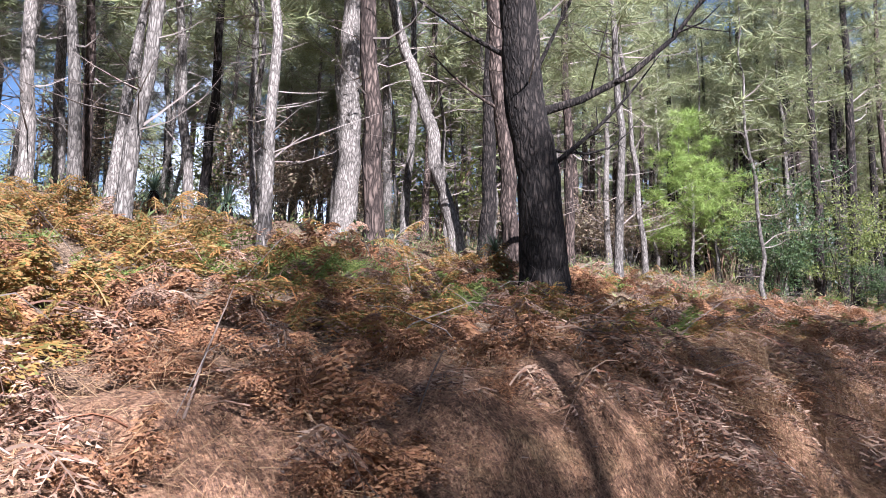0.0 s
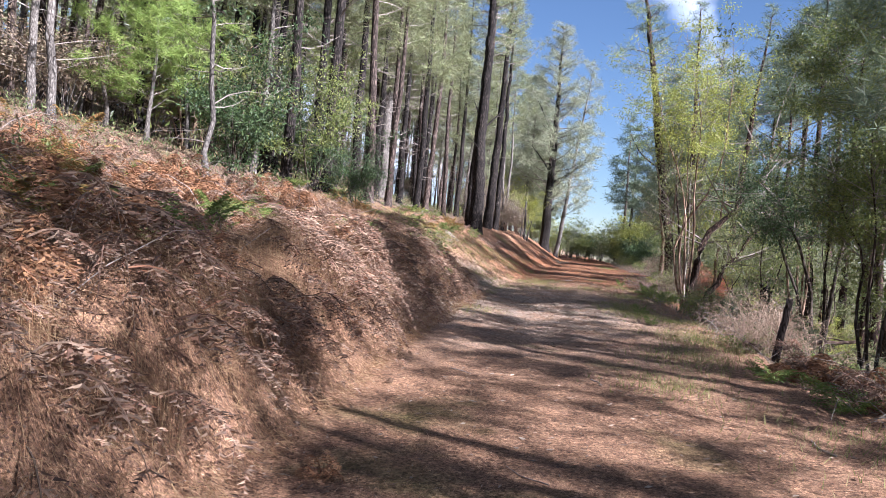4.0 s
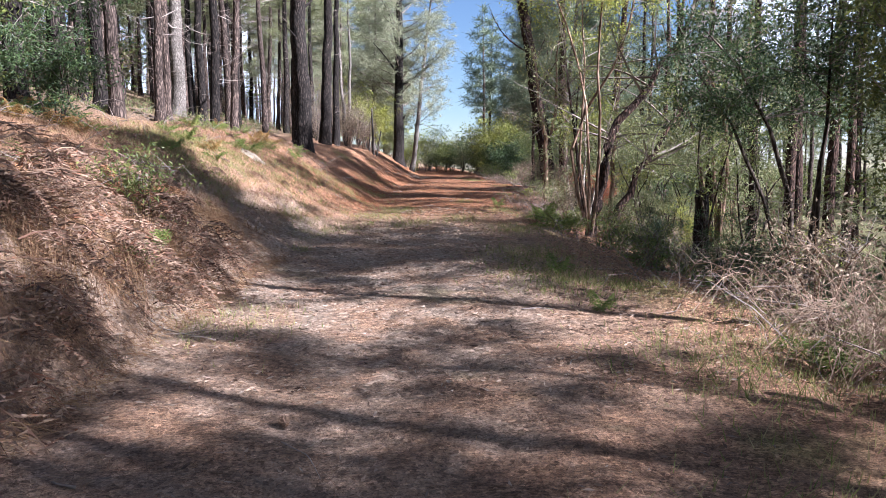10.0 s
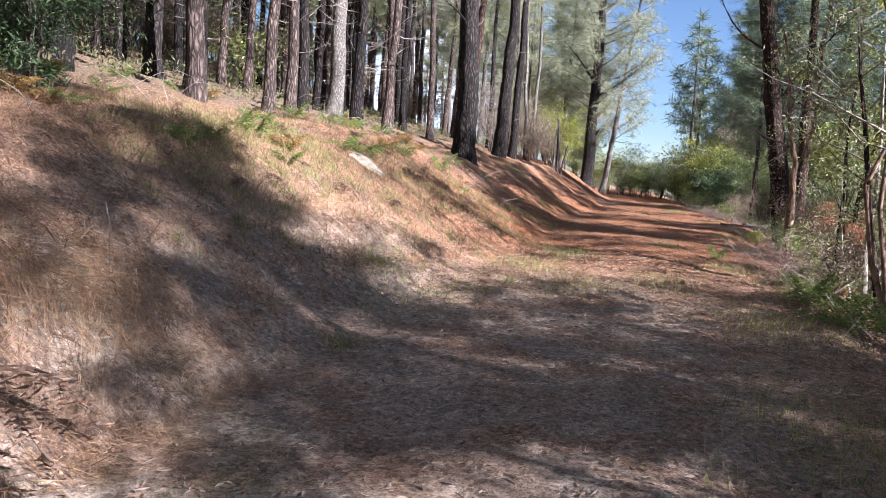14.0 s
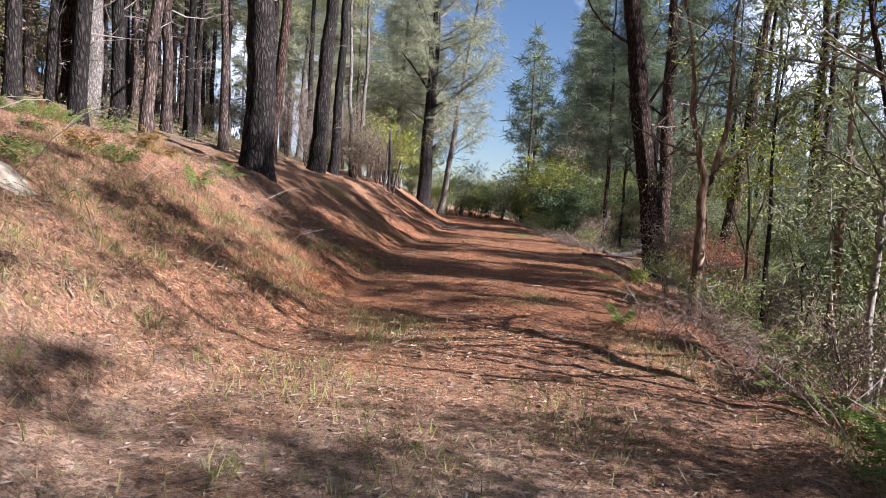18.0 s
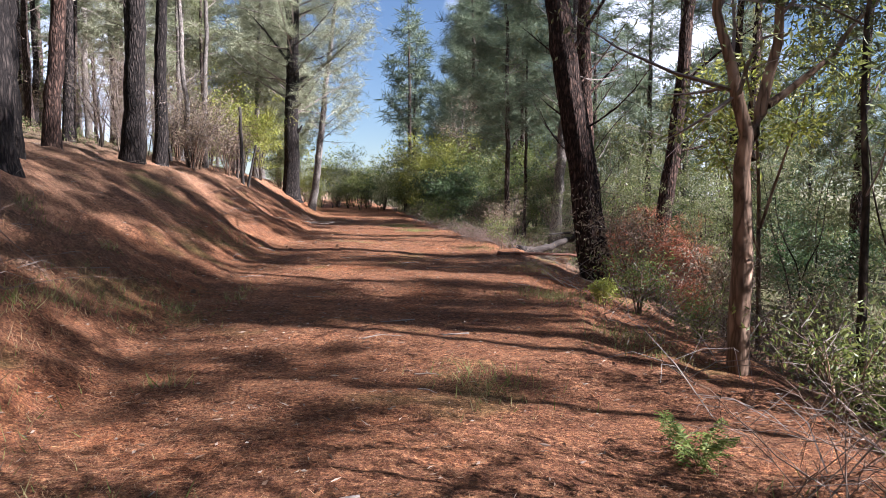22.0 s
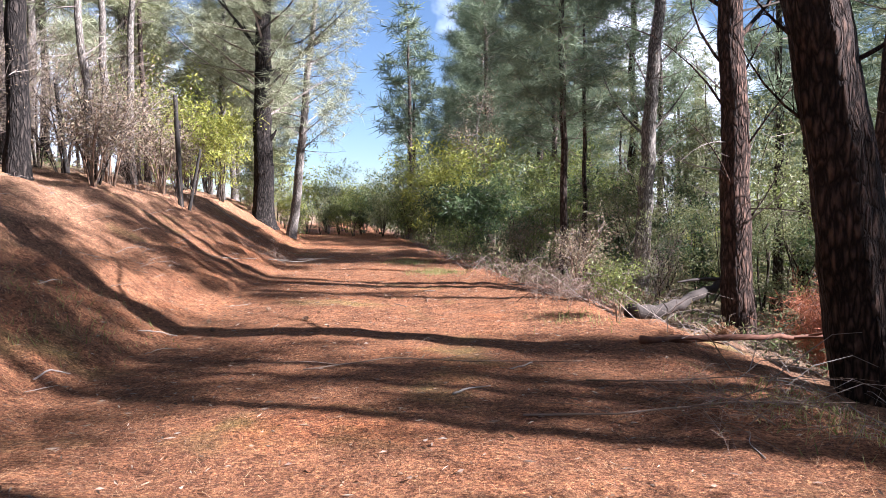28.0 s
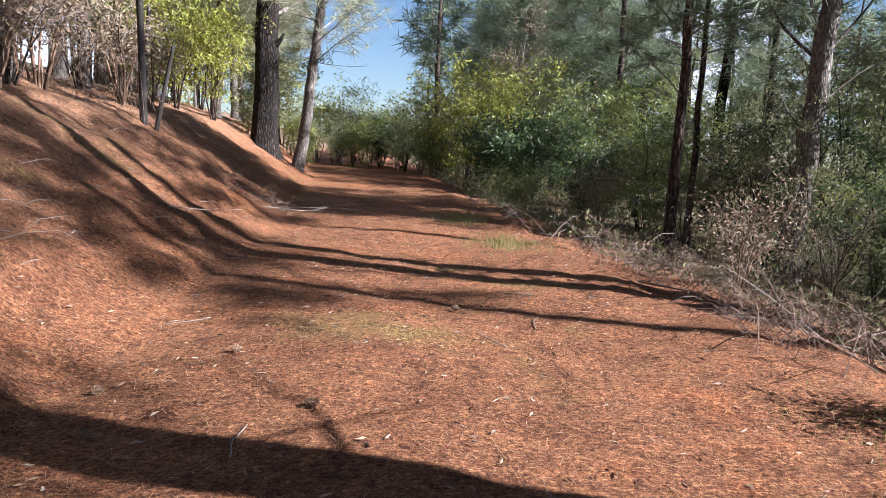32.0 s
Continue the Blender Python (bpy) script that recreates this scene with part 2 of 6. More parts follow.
def ground_material():
    m = bpy.data.materials.new("needle_covered_ground")
    m.use_nodes = True
    n, l = m.node_tree.nodes, m.node_tree.links
    bsdf = n["Principled BSDF"]
    bsdf.inputs["Roughness"].default_value = .95
    bsdf.inputs["Specular IOR Level"].default_value = .12
    pos = n.new("ShaderNodeNewGeometry").outputs["Position"]

    def tex(scale, detail, rough=.6, stretch=None):
        t = n.new("ShaderNodeTexNoise")
        t.inputs["Scale"].default_value, t.inputs["Detail"].default_value, t.inputs["Roughness"].default_value = scale, detail, rough
        if stretch:
            mp = n.new("ShaderNodeMapping")
            mp.inputs["Scale"].default_value, mp.inputs["Rotation"].default_value = stretch[:3], (0, 0, stretch[3])
            l.new(pos, mp.inputs["Vector"])
            l.new(mp.outputs["Vector"], t.inputs["Vector"])
        else:
            l.new(pos, t.inputs["Vector"])
        return t.outputs["Fac"]

    def blend(a, b, fac, kind="MIX"):
        x = n.new("ShaderNodeMixRGB")
        x.blend_type = kind
        if isinstance(fac, float):
            x.inputs[0].default_value = fac
        else:
            l.new(fac, x.inputs[0])
        l.new(a, x.inputs[1])
        l.new(b, x.inputs[2])
        return x.outputs["Color"]

    strands = blend(blend(tex(16, 5, .75, (1, 6, 1, .5)), tex(16, 5, .75, (1, 6, 1, -.7)), tex(3.5, 2)), tex(42, 4, .75), .4)
    needles = ramp(n, [(.37, (.035, .016, .012)), (.45, (.129, .053, .03)), (.53, (.226, .101, .049)), (.62, (.421, .234, .113))])
    l.new(strands, needles.inputs["Fac"])
    red = ramp(n, [(.35, (.75, .72, .72)), (.55, (1, 1, 1)), (.7, (1.15, .95, .8))])
    l.new(tex(.7, 5), red.inputs["Fac"])
    base = blend(needles.outputs["Color"], red.outputs["Color"], 1.0, "MULTIPLY")
    cells = n.new("ShaderNodeTexVoronoi")
    cells.inputs["Scale"].default_value = 34
    l.new(pos, cells.inputs["Vector"])
    grey = n.new("ShaderNodeRGBToBW")
    l.new(cells.outputs["Color"], grey.inputs[0])
    specks = ramp(n, [(.2, (.55, .53, .52)), (.5, (1, 1, 1)), (.78, (1.08, 1.08, 1.08)), (.86, (1.5, 1.5, 1.5))])
    l.new(grey.outputs[0], specks.inputs["Fac"])
    older = ramp(n, [(.37, (.039, .024, .02)), (.45, (.148, .084, .056)), (.53, (.281, .16, .095)), (.62, (.437, .289, .179))])
    l.new(strands, older.inputs["Fac"])
    sep = n.new("ShaderNodeSeparateXYZ")
    l.new(pos, sep.inputs[0])
    fresh = n.new("ShaderNodeMapRange")
    fresh.inputs[1].default_value, fresh.inputs[2].default_value = 6.0, 13.0
    l.new(sep.outputs["Y"], fresh.inputs[0])
    inner = n.new("ShaderNodeMapRange")
    inner.inputs[1].default_value, inner.inputs[2].default_value, inner.inputs[3].default_value = -4.6, -2.6, .3
    l.new(sep.outputs["X"], inner.inputs[0])
    newer = n.new("ShaderNodeMath")
    newer.operation = "MULTIPLY"
    l.new(fresh.outputs[0], newer.inputs[0])
    l.new(inner.outputs[0], newer.inputs[1])
    base = blend(older.outputs["Color"], base, newer.outputs[0])
    drift = ramp(n, [(.36, (.5, .47, .46)), (.48, (.98, .98, .98)), (.66, (1.3, 1.27, 1.2))])
    l.new(tex(4.2, 8, .78), drift.inputs["Fac"])
    base = blend(base, drift.outputs["Color"], .9, "MULTIPLY")
    # bare pale soil where wheels and water have cleared the litter
    soil = ramp(n, [(.3, (.145, .11, .085)), (.5, (.28, .215, .165)), (.7, (.43, .345, .275))])
    l.new(tex(9, 6, .7), soil.inputs["Fac"])

    def band(out, a, b, c, d):
        r = ramp(n, [(0, (0, 0, 0)), (b, (1, 1, 1)), (c, (1, 1, 1)), (1, (0, 0, 0))])
        mr = n.new("ShaderNodeMapRange")
        mr.inputs[1].default_value, mr.inputs[2].default_value = a, d
        l.new(out, mr.inputs[0])
        l.new(mr.outputs[0], r.inputs["Fac"])
        return r.outputs["Color"]

    along, across = band(sep.outputs["Y"], -9.0, .4, .76, 10.0), band(sep.outputs["X"], -5.0, .28, .72, 2.6)
    patch = ramp(n, [(.4, (.25, .25, .25)), (.58, (1, 1, 1))])
    l.new(tex(1.3, 5, .65), patch.inputs["Fac"])
    mask = blend(blend(along, across, 1.0, "MULTIPLY"), patch.outputs["Color"], 1.0, "MULTIPLY")
    base = blend(base, soil.outputs["Color"], mask)
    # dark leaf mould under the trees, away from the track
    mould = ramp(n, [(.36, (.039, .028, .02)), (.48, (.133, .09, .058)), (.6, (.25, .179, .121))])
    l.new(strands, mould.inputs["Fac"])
    for lo, hi in ((3.6, 6.0), (-5.6, -8.5)):
        under = n.new("ShaderNodeMapRange")
        under.inputs[1].default_value, under.inputs[2].default_value = lo, hi
        l.new(sep.outputs["X"], under.inputs[0])
        base = blend(base, mould.outputs["Color"], under.outputs[0])
    # green valley floor below the fall
    turf = ramp(n, [(.36, (.023, .022, .012)), (.48, (.066, .062, .03)), (.6, (.133, .117, .058))])
    l.new(strands, turf.inputs["Fac"])
    low = n.new("ShaderNodeMapRange")
    low.inputs[1].default_value, low.inputs[2].default_value = 6.5, 10.0
    l.new(sep.outputs["X"], low.inputs[0])
    base = blend(base, turf.outputs["Color"], low.outputs[0])
    # mould under the bank's bracken; its dark colour also paints shade between the ferns
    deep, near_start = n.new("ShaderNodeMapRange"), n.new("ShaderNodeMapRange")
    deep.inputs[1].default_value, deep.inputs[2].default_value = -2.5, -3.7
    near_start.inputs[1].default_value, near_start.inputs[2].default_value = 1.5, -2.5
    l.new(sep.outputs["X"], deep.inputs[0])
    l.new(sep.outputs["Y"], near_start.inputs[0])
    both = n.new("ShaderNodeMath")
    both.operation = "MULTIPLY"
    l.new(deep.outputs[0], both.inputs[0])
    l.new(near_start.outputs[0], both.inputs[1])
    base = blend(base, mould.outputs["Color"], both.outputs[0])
    # moss and low grass in soft patches
    moss = ramp(n, [(.3, (.094, .094, .027)), (.7, (.203, .187, .062))])
    l.new(tex(25, 4), moss.inputs["Fac"])
    mossy = ramp(n, [(.58, (0, 0, 0)), (.72, (.6, .6, .6))])
    l.new(tex(.55, 4, .6), mossy.inputs["Fac"])
    base = blend(base, moss.outputs["Color"], mossy.outputs["Color"])
    base = blend(base, specks.outputs["Color"], .8, "MULTIPLY")
    # scraps of bark, needle bundles and their gaps
    scraps = n.new("ShaderNodeTexVoronoi")
    scraps.inputs["Scale"].default_value = 95
    l.new(pos, scraps.inputs["Vector"])
    scrap_grey = n.new("ShaderNodeRGBToBW")
    l.new(scraps.outputs["Color"], scrap_grey.inputs[0])
    scrap = ramp(n, [(.18, (.5, .48, .47)), (.42, (1, 1, 1)), (.7, (1.05, 1.05, 1.05)), (.84, (1.4, 1.36, 1.3))])
    l.new(scrap_grey.outputs[0], scrap.inputs["Fac"])
    base = blend(base, scrap.outputs["Color"], .75, "MULTIPLY")
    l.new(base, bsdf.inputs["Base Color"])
    b = n.new("ShaderNodeBump")
    b.inputs["Strength"].default_value, b.inputs["Distance"].default_value = 1.0, .075
    l.new(blend(strands, tex(30, 5, .7), .5), b.inputs["Height"])
    l.new(b.outputs["Normal"], bsdf.inputs["Normal"])
    return m


GROUND = ground_material()


# ---- mesh helpers ----
class Build:
    """Gathers vertices and faces for one mesh."""

    def __init__(self):
        self.v, self.f, self.n = [], [], 0

    def add(self, verts, faces):
        verts = np.asarray(verts, float)
        self.v.append(verts)
        self.f.extend((np.asarray(faces) + self.n).tolist())
        self.n += len(verts)

    def mesh(self, name, material, smooth=False):
        me = bpy.data.meshes.new(name)
        me.from_pydata(np.concatenate(self.v).tolist() if self.v else [], [], self.f)
        me.materials.append(material)
        if smooth:
            me.polygons.foreach_set("use_smooth", [True] * len(me.polygons))
        return me


def part(name, mesh, parent, label="", m=None):
    ob = new(name, mesh)
    ob.parent = parent
    if m is not None:
        ob.matrix_basis = m
    return tagged(ob, label)


def root(name, x, y, z, label, category, group="", kind="", turn=0.0, scale=1.0):
    ob = new(name)
    ob.empty_display_size = .2
    ob.location, ob.rotation_euler, ob.scale = (x, y, z), (0, 0, turn), (scale,) * 3
    return tagged(ob, label, category, group, kind)


def frames_along(p):
    d = np.gradient(p, axis=0)
    d /= np.linalg.norm(d, axis=1, keepdims=True) + 1e-9
    up = np.where(np.abs(d[:, 2:3]) > .95, [[1., 0, 0]], [[0, 0, 1.]])
    a = np.cross(up, d)
    a /= np.linalg.norm(a, axis=1, keepdims=True) + 1e-9
    return a, np.cross(d, a)


def tube(b, p, r, sides=6, rough=0.0, rng=None, cap=True):
    """A tapered tube along the points p with radii r; rough gives it an uneven skin."""
    p, r = np.asarray(p, float), np.asarray(r, float)
    a, c = frames_along(p)
    ang = np.linspace(0, 2 * np.pi, sides, endpoint=False)
    rr = r[:, None] * np.ones(sides)
    if rough and rng is not None:
        ridge = rng.normal(0, 1, sides)
        drift = rng.normal(0, 1, (len(p), sides))
        rr = rr * (1 + rough * (.6 * ridge + .5 * drift))
    v = p[:, None] + rr[..., None] * (np.cos(ang)[None, :, None] * a[:, None] + np.sin(ang)[None, :, None] * c[:, None])
    i, j = np.arange(len(p) - 1)[:, None], np.arange(sides)[None]
    k = (j + 1) % sides
    f = np.stack([i * sides + j, i * sides + k, (i + 1) * sides + k, (i + 1) * sides + j], -1).reshape(-1, 4)
    b.add(v.reshape(-1, 3), f)
    if cap:
        b.f.append([b.n - sides + q for q in range(sides)])


def spikes(b, at, way, length, width, rng=None):
    """Thin flat pointed blades: one triangle each, from at along way."""
    at, way = np.asarray(at, float), np.asarray(way, float)
    way = way / (np.linalg.norm(way, axis=1, keepdims=True) + 1e-9)
    side = np.cross(way, (rng or np.random.default_rng(1)).normal(0, 1, way.shape))
    side /= np.linalg.norm(side, axis=1, keepdims=True) + 1e-9
    length, width = np.broadcast_to(length, len(at))[:, None], np.broadcast_to(width, len(at))[:, None]
    v = np.stack([at - side * width / 2, at + side * width / 2, at + way * length], 1).reshape(-1, 3)
    b.add(v, np.arange(len(v)).reshape(-1, 3))


def leaves(b, at, way, length, width, rng, fold=.25):
    """Small pointed leaves: two folded triangles each."""
    at, way = np.asarray(at, float), np.asarray(way, float)
    way = way / (np.linalg.norm(way, axis=1, keepdims=True) + 1e-9)
    side = np.cross(way, rng.normal(0, 1, way.shape))
    side /= np.linalg.norm(side, axis=1, keepdims=True) + 1e-9
    up = np.cross(side, way)
    length, width = np.broadcast_to(length, len(at))[:, None], np.broadcast_to(width, len(at))[:, None]
    mid = at + way * length * .45
    v = np.stack([at, mid + side * width / 2 + up * width * fold, at + way * length, mid - side * width / 2 + up * width * fold], 1).reshape(-1, 3)
    i = np.arange(len(at))[:, None] * 4
    b.add(v, np.concatenate([i + [[0, 1, 2]], i + [[0, 2, 3]]]))


def sphere_dirs(rng, n):
    d = rng.normal(0, 1, (n, 3))
    return d / np.linalg.norm(d, axis=1, keepdims=True)


# ---- ground ----
def lerp(v, xs, ys):
    return np.interp(v, xs, ys)


def left_edge(y):
    return lerp(y, [-24, -12, -6, 0, 6, 12, 20, 26, 32, 40, 47, 60, 90], [-1.2, -1.5, -1.9, -2.1, -2.1, -1.8, -2.2, -2.0, -1.6, -1.5, -1.7, -2.6, -8])


def right_edge(y):
    return lerp(y, [-24, -12, -5, 2, 8, 13, 20, 26, 31, 36, 42, 60, 90], [3.2, 3.0, 2.6, 1.9, 1.7, 1.8, 2.5, 3.0, 2.7, 2.0, 1.9, 1.3, -4])


def ground_height(x, y):
    """Height of the bare ground: a track benched into a slope, bank above it, fall below it."""
    x, y = np.asarray(x, float), np.asarray(y, float)
    u, v = left_edge(y) - x, x - right_edge(y)
    cut = lerp(u, [0, .3, .6, 1.0, 1.6, 2.4, 3.4, 4.6, 8, 12, 18, 24, 34, 60, 200], [0, .33, .78, 1.05, 1.18, 1.34, 1.6, 1.95, 2.9, 3.8, 5.0, 5.7, 5.5, 2, -8])
    easy = lerp(u, [0, .5, 1, 2, 3, 4.6, 8, 12, 18, 24, 34, 60, 200], [0, .2, .5, 1.1, 1.7, 2.15, 2.9, 3.8, 5.0, 5.7, 5.5, 2, -8])
    w = lerp(y, [-3, 4], [1, 0])
    bank = w * cut + (1 - w) * easy
    fall = lerp(v, [0, .6, 1.5, 3, 5, 9, 16, 30, 60, 200], [0, -.05, -.28, -.75, -1.05, -1.7, -3.0, -5.0, -7, -9])
    fall = fall * lerp(y, [26, 36], [1, .65])
    z = .015 * np.clip(y, -60, 80) + bank + fall
    on = np.clip(1 - np.maximum(u, v) / .3, 0, 1)
    z = z + .03 * np.sin(x * 1.7 + y * .31) * on * np.cos(y * .23)
    z = z + lerp(u, [16, 34, 60, 200], [0, 3, 8, 32]) * lerp(y, [0, 16], [0, 1])
    face = np.clip(1 - np.abs(u - .9) / .9, 0, 1) * lerp(y, [-2, 2], [1, 0])
    z = z + face * (.17 * np.sin(y * 3.1 + 1.7 * np.sin(y * .9)) + .1 * np.sin(y * 6.7 + x * 2.0))
    rough = 1 - .75 * on
    return z + rough * (.07 * np.sin(x * 1.9 + 1.3 * np.sin(y * .8)) * np.sin(y * 1.3 + .7 * np.sin(x * 1.1)) + .045 * np.sin(x * 4.7 + y * 2.9) * np.sin(y * 5.3 - x * 2.1) + .022 * np.sin(x * 9.1 - y * 6.3 + 2 * np.sin(y)) * np.sin(y * 8.7 + x * 5.2))


def gz(x, y):
    return float(ground_height(x, y))


def graded(lo, hi, step, far, grow=1.22):
    core = list(np.arange(lo, hi + 1e-6, step))
    s, a, b = step, [lo], [hi]
    while b[-1] - hi < far:
        s *= grow
        a.append(a[-1] - s)
        b.append(b[-1] + s)
    return np.array(a[:0:-1] + core + b[1:])


def make_ground():
    xs, ys = graded(-7, 7, .14, 900), graded(-24, 50, .19, 900)
    gx, gy = np.meshgrid(xs, ys)
    z = ground_height(gx, gy)
    rng = np.random.default_rng(5)
    near = np.exp(-((gx / 9) ** 2)) * ((gy > -27) & (gy < 56))
    z = z + near * rng.normal(0, .006, z.shape)
    v = np.stack([gx, gy, z], -1).reshape(-1, 3)
    w = len(xs)
    i, j = np.arange(len(ys) - 1)[:, None], np.arange(w - 1)[None]
    f = np.stack([i * w + j, i * w + j + 1, (i + 1) * w + j + 1, (i + 1) * w + j], -1).reshape(-1, 4)
    b = Build()
    b.add(v, f)
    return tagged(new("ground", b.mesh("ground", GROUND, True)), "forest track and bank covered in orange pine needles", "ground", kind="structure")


make_ground()


# ---- trees ----
def trunk_line(height, lean, bend, rng, steps):
    t = np.linspace(0, 1, steps)
    wob = np.cumsum(rng.normal(0, 1, (steps, 2)), 0)
    wob -= t[:, None] * wob[-1]
    wob *= bend / max(1, np.abs(wob).max())
    x = lean[0] * t * height + wob[:, 0]
    y = lean[1] * t * height + wob[:, 1]
    return np.stack([x, y, t * height - .25], 1)


def at_height(line, h):
    return np.array([np.interp(h, line[:, 2], line[:, k]) for k in range(3)])


def limb_mesh(b, start, way, length, r, rng, twigs=6, sides=5, curve=.25, sub=.45, light=False, fine=None):
    """A bare limb with side twigs; returns its points."""
    n = 4 if light else 6
    t = np.linspace(0, 1, n)
    side = np.cross(way, rng.normal(0, 1, 3))
    p = start + np.outer(t * length, way) + np.outer(t ** 2 * length * curve, [0, 0, rng.uniform(-.3, 1)]) + np.outer(np.sin(t * 3) * length * .07, side)
    tube(b, p, r * (1 - .85 * t), sides, cap=False)
    for _ in range(twigs):
        k = rng.uniform(.2, .95)
        s = np.array([np.interp(k, t, p[:, q]) for q in range(3)])
        d = way * .7 + rng.normal(0, .55, 3) + [0, 0, .15]
        d /= np.linalg.norm(d)
        ln = length * sub * rng.uniform(.4, 1) * (1.1 - k)
        rr = max(.004, r * .3)
        if light:
            tube(fine or b, [s, s + d * ln], [rr, rr * .2], 3, cap=False)
            continue
        q = s + np.outer([0, .5, 1], d * ln) + np.outer([0, .1, .0], rng.normal(0, ln * .4, 3))
        tube(fine or b, q, [rr, rr * .7, rr * .2], 3, cap=False)
    return p


def tufts(b, at, size, count, rng, width=.035, droop=-.1):
    """Bunches of needles round each point."""
    at = np.asarray(at)
    c = np.repeat(at, count, 0)
    d = sphere_dirs(rng, len(c))
    d[:, 2] = d[:, 2] * .7 + .15 + droop
    spikes(b, c + d * size * .08, d, size * rng.uniform(.6, 1.15, len(c)), width * size, rng)


def pine(name, height, radius, lean, seed, bark_material, needle_material, crown_from=.5, label="", dead=22, crown=26, tuft=.45, per=9, limbs=(), bend=.12, sides=12, twig_reach=1.5, dead_from=.2, spread=2.0, group="pines"):
    """A pine: trunk, each strong limb, a tangle of dead branches, and a crown of needle bunches on branches."""
    rng = np.random.default_rng(seed)
    top = root("pine_tree", 0, 0, 0, label, "pine tree", group)
    steps = max(10, int(height / (.22 if sides > 14 else .7)))
    line = trunk_line(height, lean, bend, rng, steps)
    t = np.linspace(0, 1, steps)
    rad = radius * ((1 - t) ** .8 * .92 + .05) * (1 + .45 * np.exp(-(t * height) / .35))
    b = Build()
    tube(b, line, rad, sides, .05 if sides > 14 else .03, rng)
    part("trunk", b.mesh("trunk", bark_material, True), top)
    for h, az, length, rise, r in limbs:
        b = Build()
        d = np.array([math.cos(radians(az)) * math.cos(radians(rise)), math.sin(radians(az)) * math.cos(radians(rise)), math.sin(radians(rise))])
        w = Build()
        limb_mesh(b, at_height(line, h), d, length, r, rng, twigs=9, sides=7, curve=.12, fine=w)
        limb = part("limb", b.mesh("limb", bark_material, True), top)
        part("twigwork", w.mesh("twigwork", bark_material, True), limb)["kind"] = "stuff"
    b = Build()
    for _ in range(dead):
        h = height * rng.uniform(dead_from, min(.95, crown_from + .25))
        az = rng.uniform(0, 6.283)
        rise = rng.uniform(-.25, .7)
        d = np.array([math.cos(az) * math.cos(rise), math.sin(az) * math.cos(rise), math.sin(rise)])
        limb_mesh(b, at_height(line, h), d, rng.uniform(.4, 1) * twig_reach, .016 * rng.uniform(.5, 1.3), rng, twigs=6 if sides > 13 else 4, sides=3, light=sides < 14)
    if dead:
        part("dead_wood", b.mesh("dead_wood", DEAD_TWIG), top)["kind"] = "stuff"
    if crown:
        b, w = Build(), Build()
        for i in range(crown):
            k = crown_from + (1 - crown_from) * ((i + rng.uniform(0, 1)) / crown) ** .9
            h = height * k
            az = i * 2.4 + rng.uniform(-.4, .4)
            reach = spread * (1.05 - (k - crown_from) / (1.0001 - crown_from) * .85) * rng.uniform(.6, 1.15)
            rise = rng.uniform(.05, .65)
            d = np.array([math.cos(az) * math.cos(rise), math.sin(az) * math.cos(rise), math.sin(rise)])
            p = limb_mesh(w, at_height(line, h), d, reach, radius * .13, rng, twigs=1, sides=3, curve=.2, light=True)
            n = max(5, int(reach * 9))
            q = rng.uniform(.3, 1.05, n)
            pts = np.stack([np.interp(q, np.linspace(0, 1, len(p)), p[:, c]) for c in range(3)], 1)
            pts += rng.normal(0, .16 * reach ** .5, pts.shape) * [1, 1, .6]
            tufts(b, pts, tuft, per if sides < 8 else int(per * 1.7), rng, width=.07 if sides < 8 else .036)
        part("crown_wood", w.mesh("crown_wood", DEAD_TWIG), top)["kind"] = "stuff"
        part("crown", b.mesh("crown", needle_material), top)["kind"] = "stuff"
    return top


def place(ob, x, y, turn=0.0, scale=1.0, sink=0.0):
    ob.matrix_basis = Matrix.LocRotScale((x, y, gz(x, y) - sink), Euler((0, 0, turn)), (scale,) * 3)
    return ob


def copy_at(ob, x, y, turn, scale, sink=0.0):
    c = copy_thing(ob, Matrix.LocRotScale((x, y, gz(x, y) - sink), Euler((0, 0, turn)), None))
    c.scale = (scale,) * 3
    return c


TAKEN = []


def own_pine(x, y, *a, **k):
    TAKEN.append((x, y))
    return place(pine("pine_tree", *a, **k), x, y)


# trees that the track passes, above it
own_pine(-5.9, -13.5, 17, .34, (-.05, -.06), 11, BARK_DARK, NEEDLES, .62, "big dark-barked pine with bare limbs on the bank", sides=28, dead=26, twig_reach=2.2, dead_from=.12,
         limbs=((2.6, 40, 3.9, 38, .07), (1.75, 60, 2.6, 42, .045), (2.9, 20, 2.4, 60, .04), (3.4, 230, 2.6, 35, .045), (2.2, 75, 2.2, 20, .03)))
own_pine(-8.0, -11.8, 16, .165, (-.04, -.05), 12, BARK_PINE, NEEDLES, .6, "straight pine beside a bigger one on the bank", sides=18, limbs=((3.0, 250, 1.8, 30, .035),))
own_pine(-10.3, -10.8, 14, .16, (-.2, -.22), 13, BARK_PALE, NEEDLES, .6, "leaning grey pine among dead undergrowth", sides=16, bend=.3)
own_pine(-9.9, -10.4, 15, .17, (0, 0), 14, BARK_DARK, NEEDLES, .6, "slim dark pine standing upright on the bank", sides=16)
own_pine(-12.0, -12.6, 16, .27, (.01, .02), 15, BARK_PALE, NEEDLES, .62, "pale grey pine with short bare branches", sides=18, limbs=((2.2, 150, 1.6, 20, .04), (3.0, 30, 1.8, 40, .04)))
own_pine(-11.2, -18.2, 11, .11, (-.05, -.06), 16, BARK_PALE, NEEDLES, .6, "slender pale pine, leaning", sides=12, dead=40)
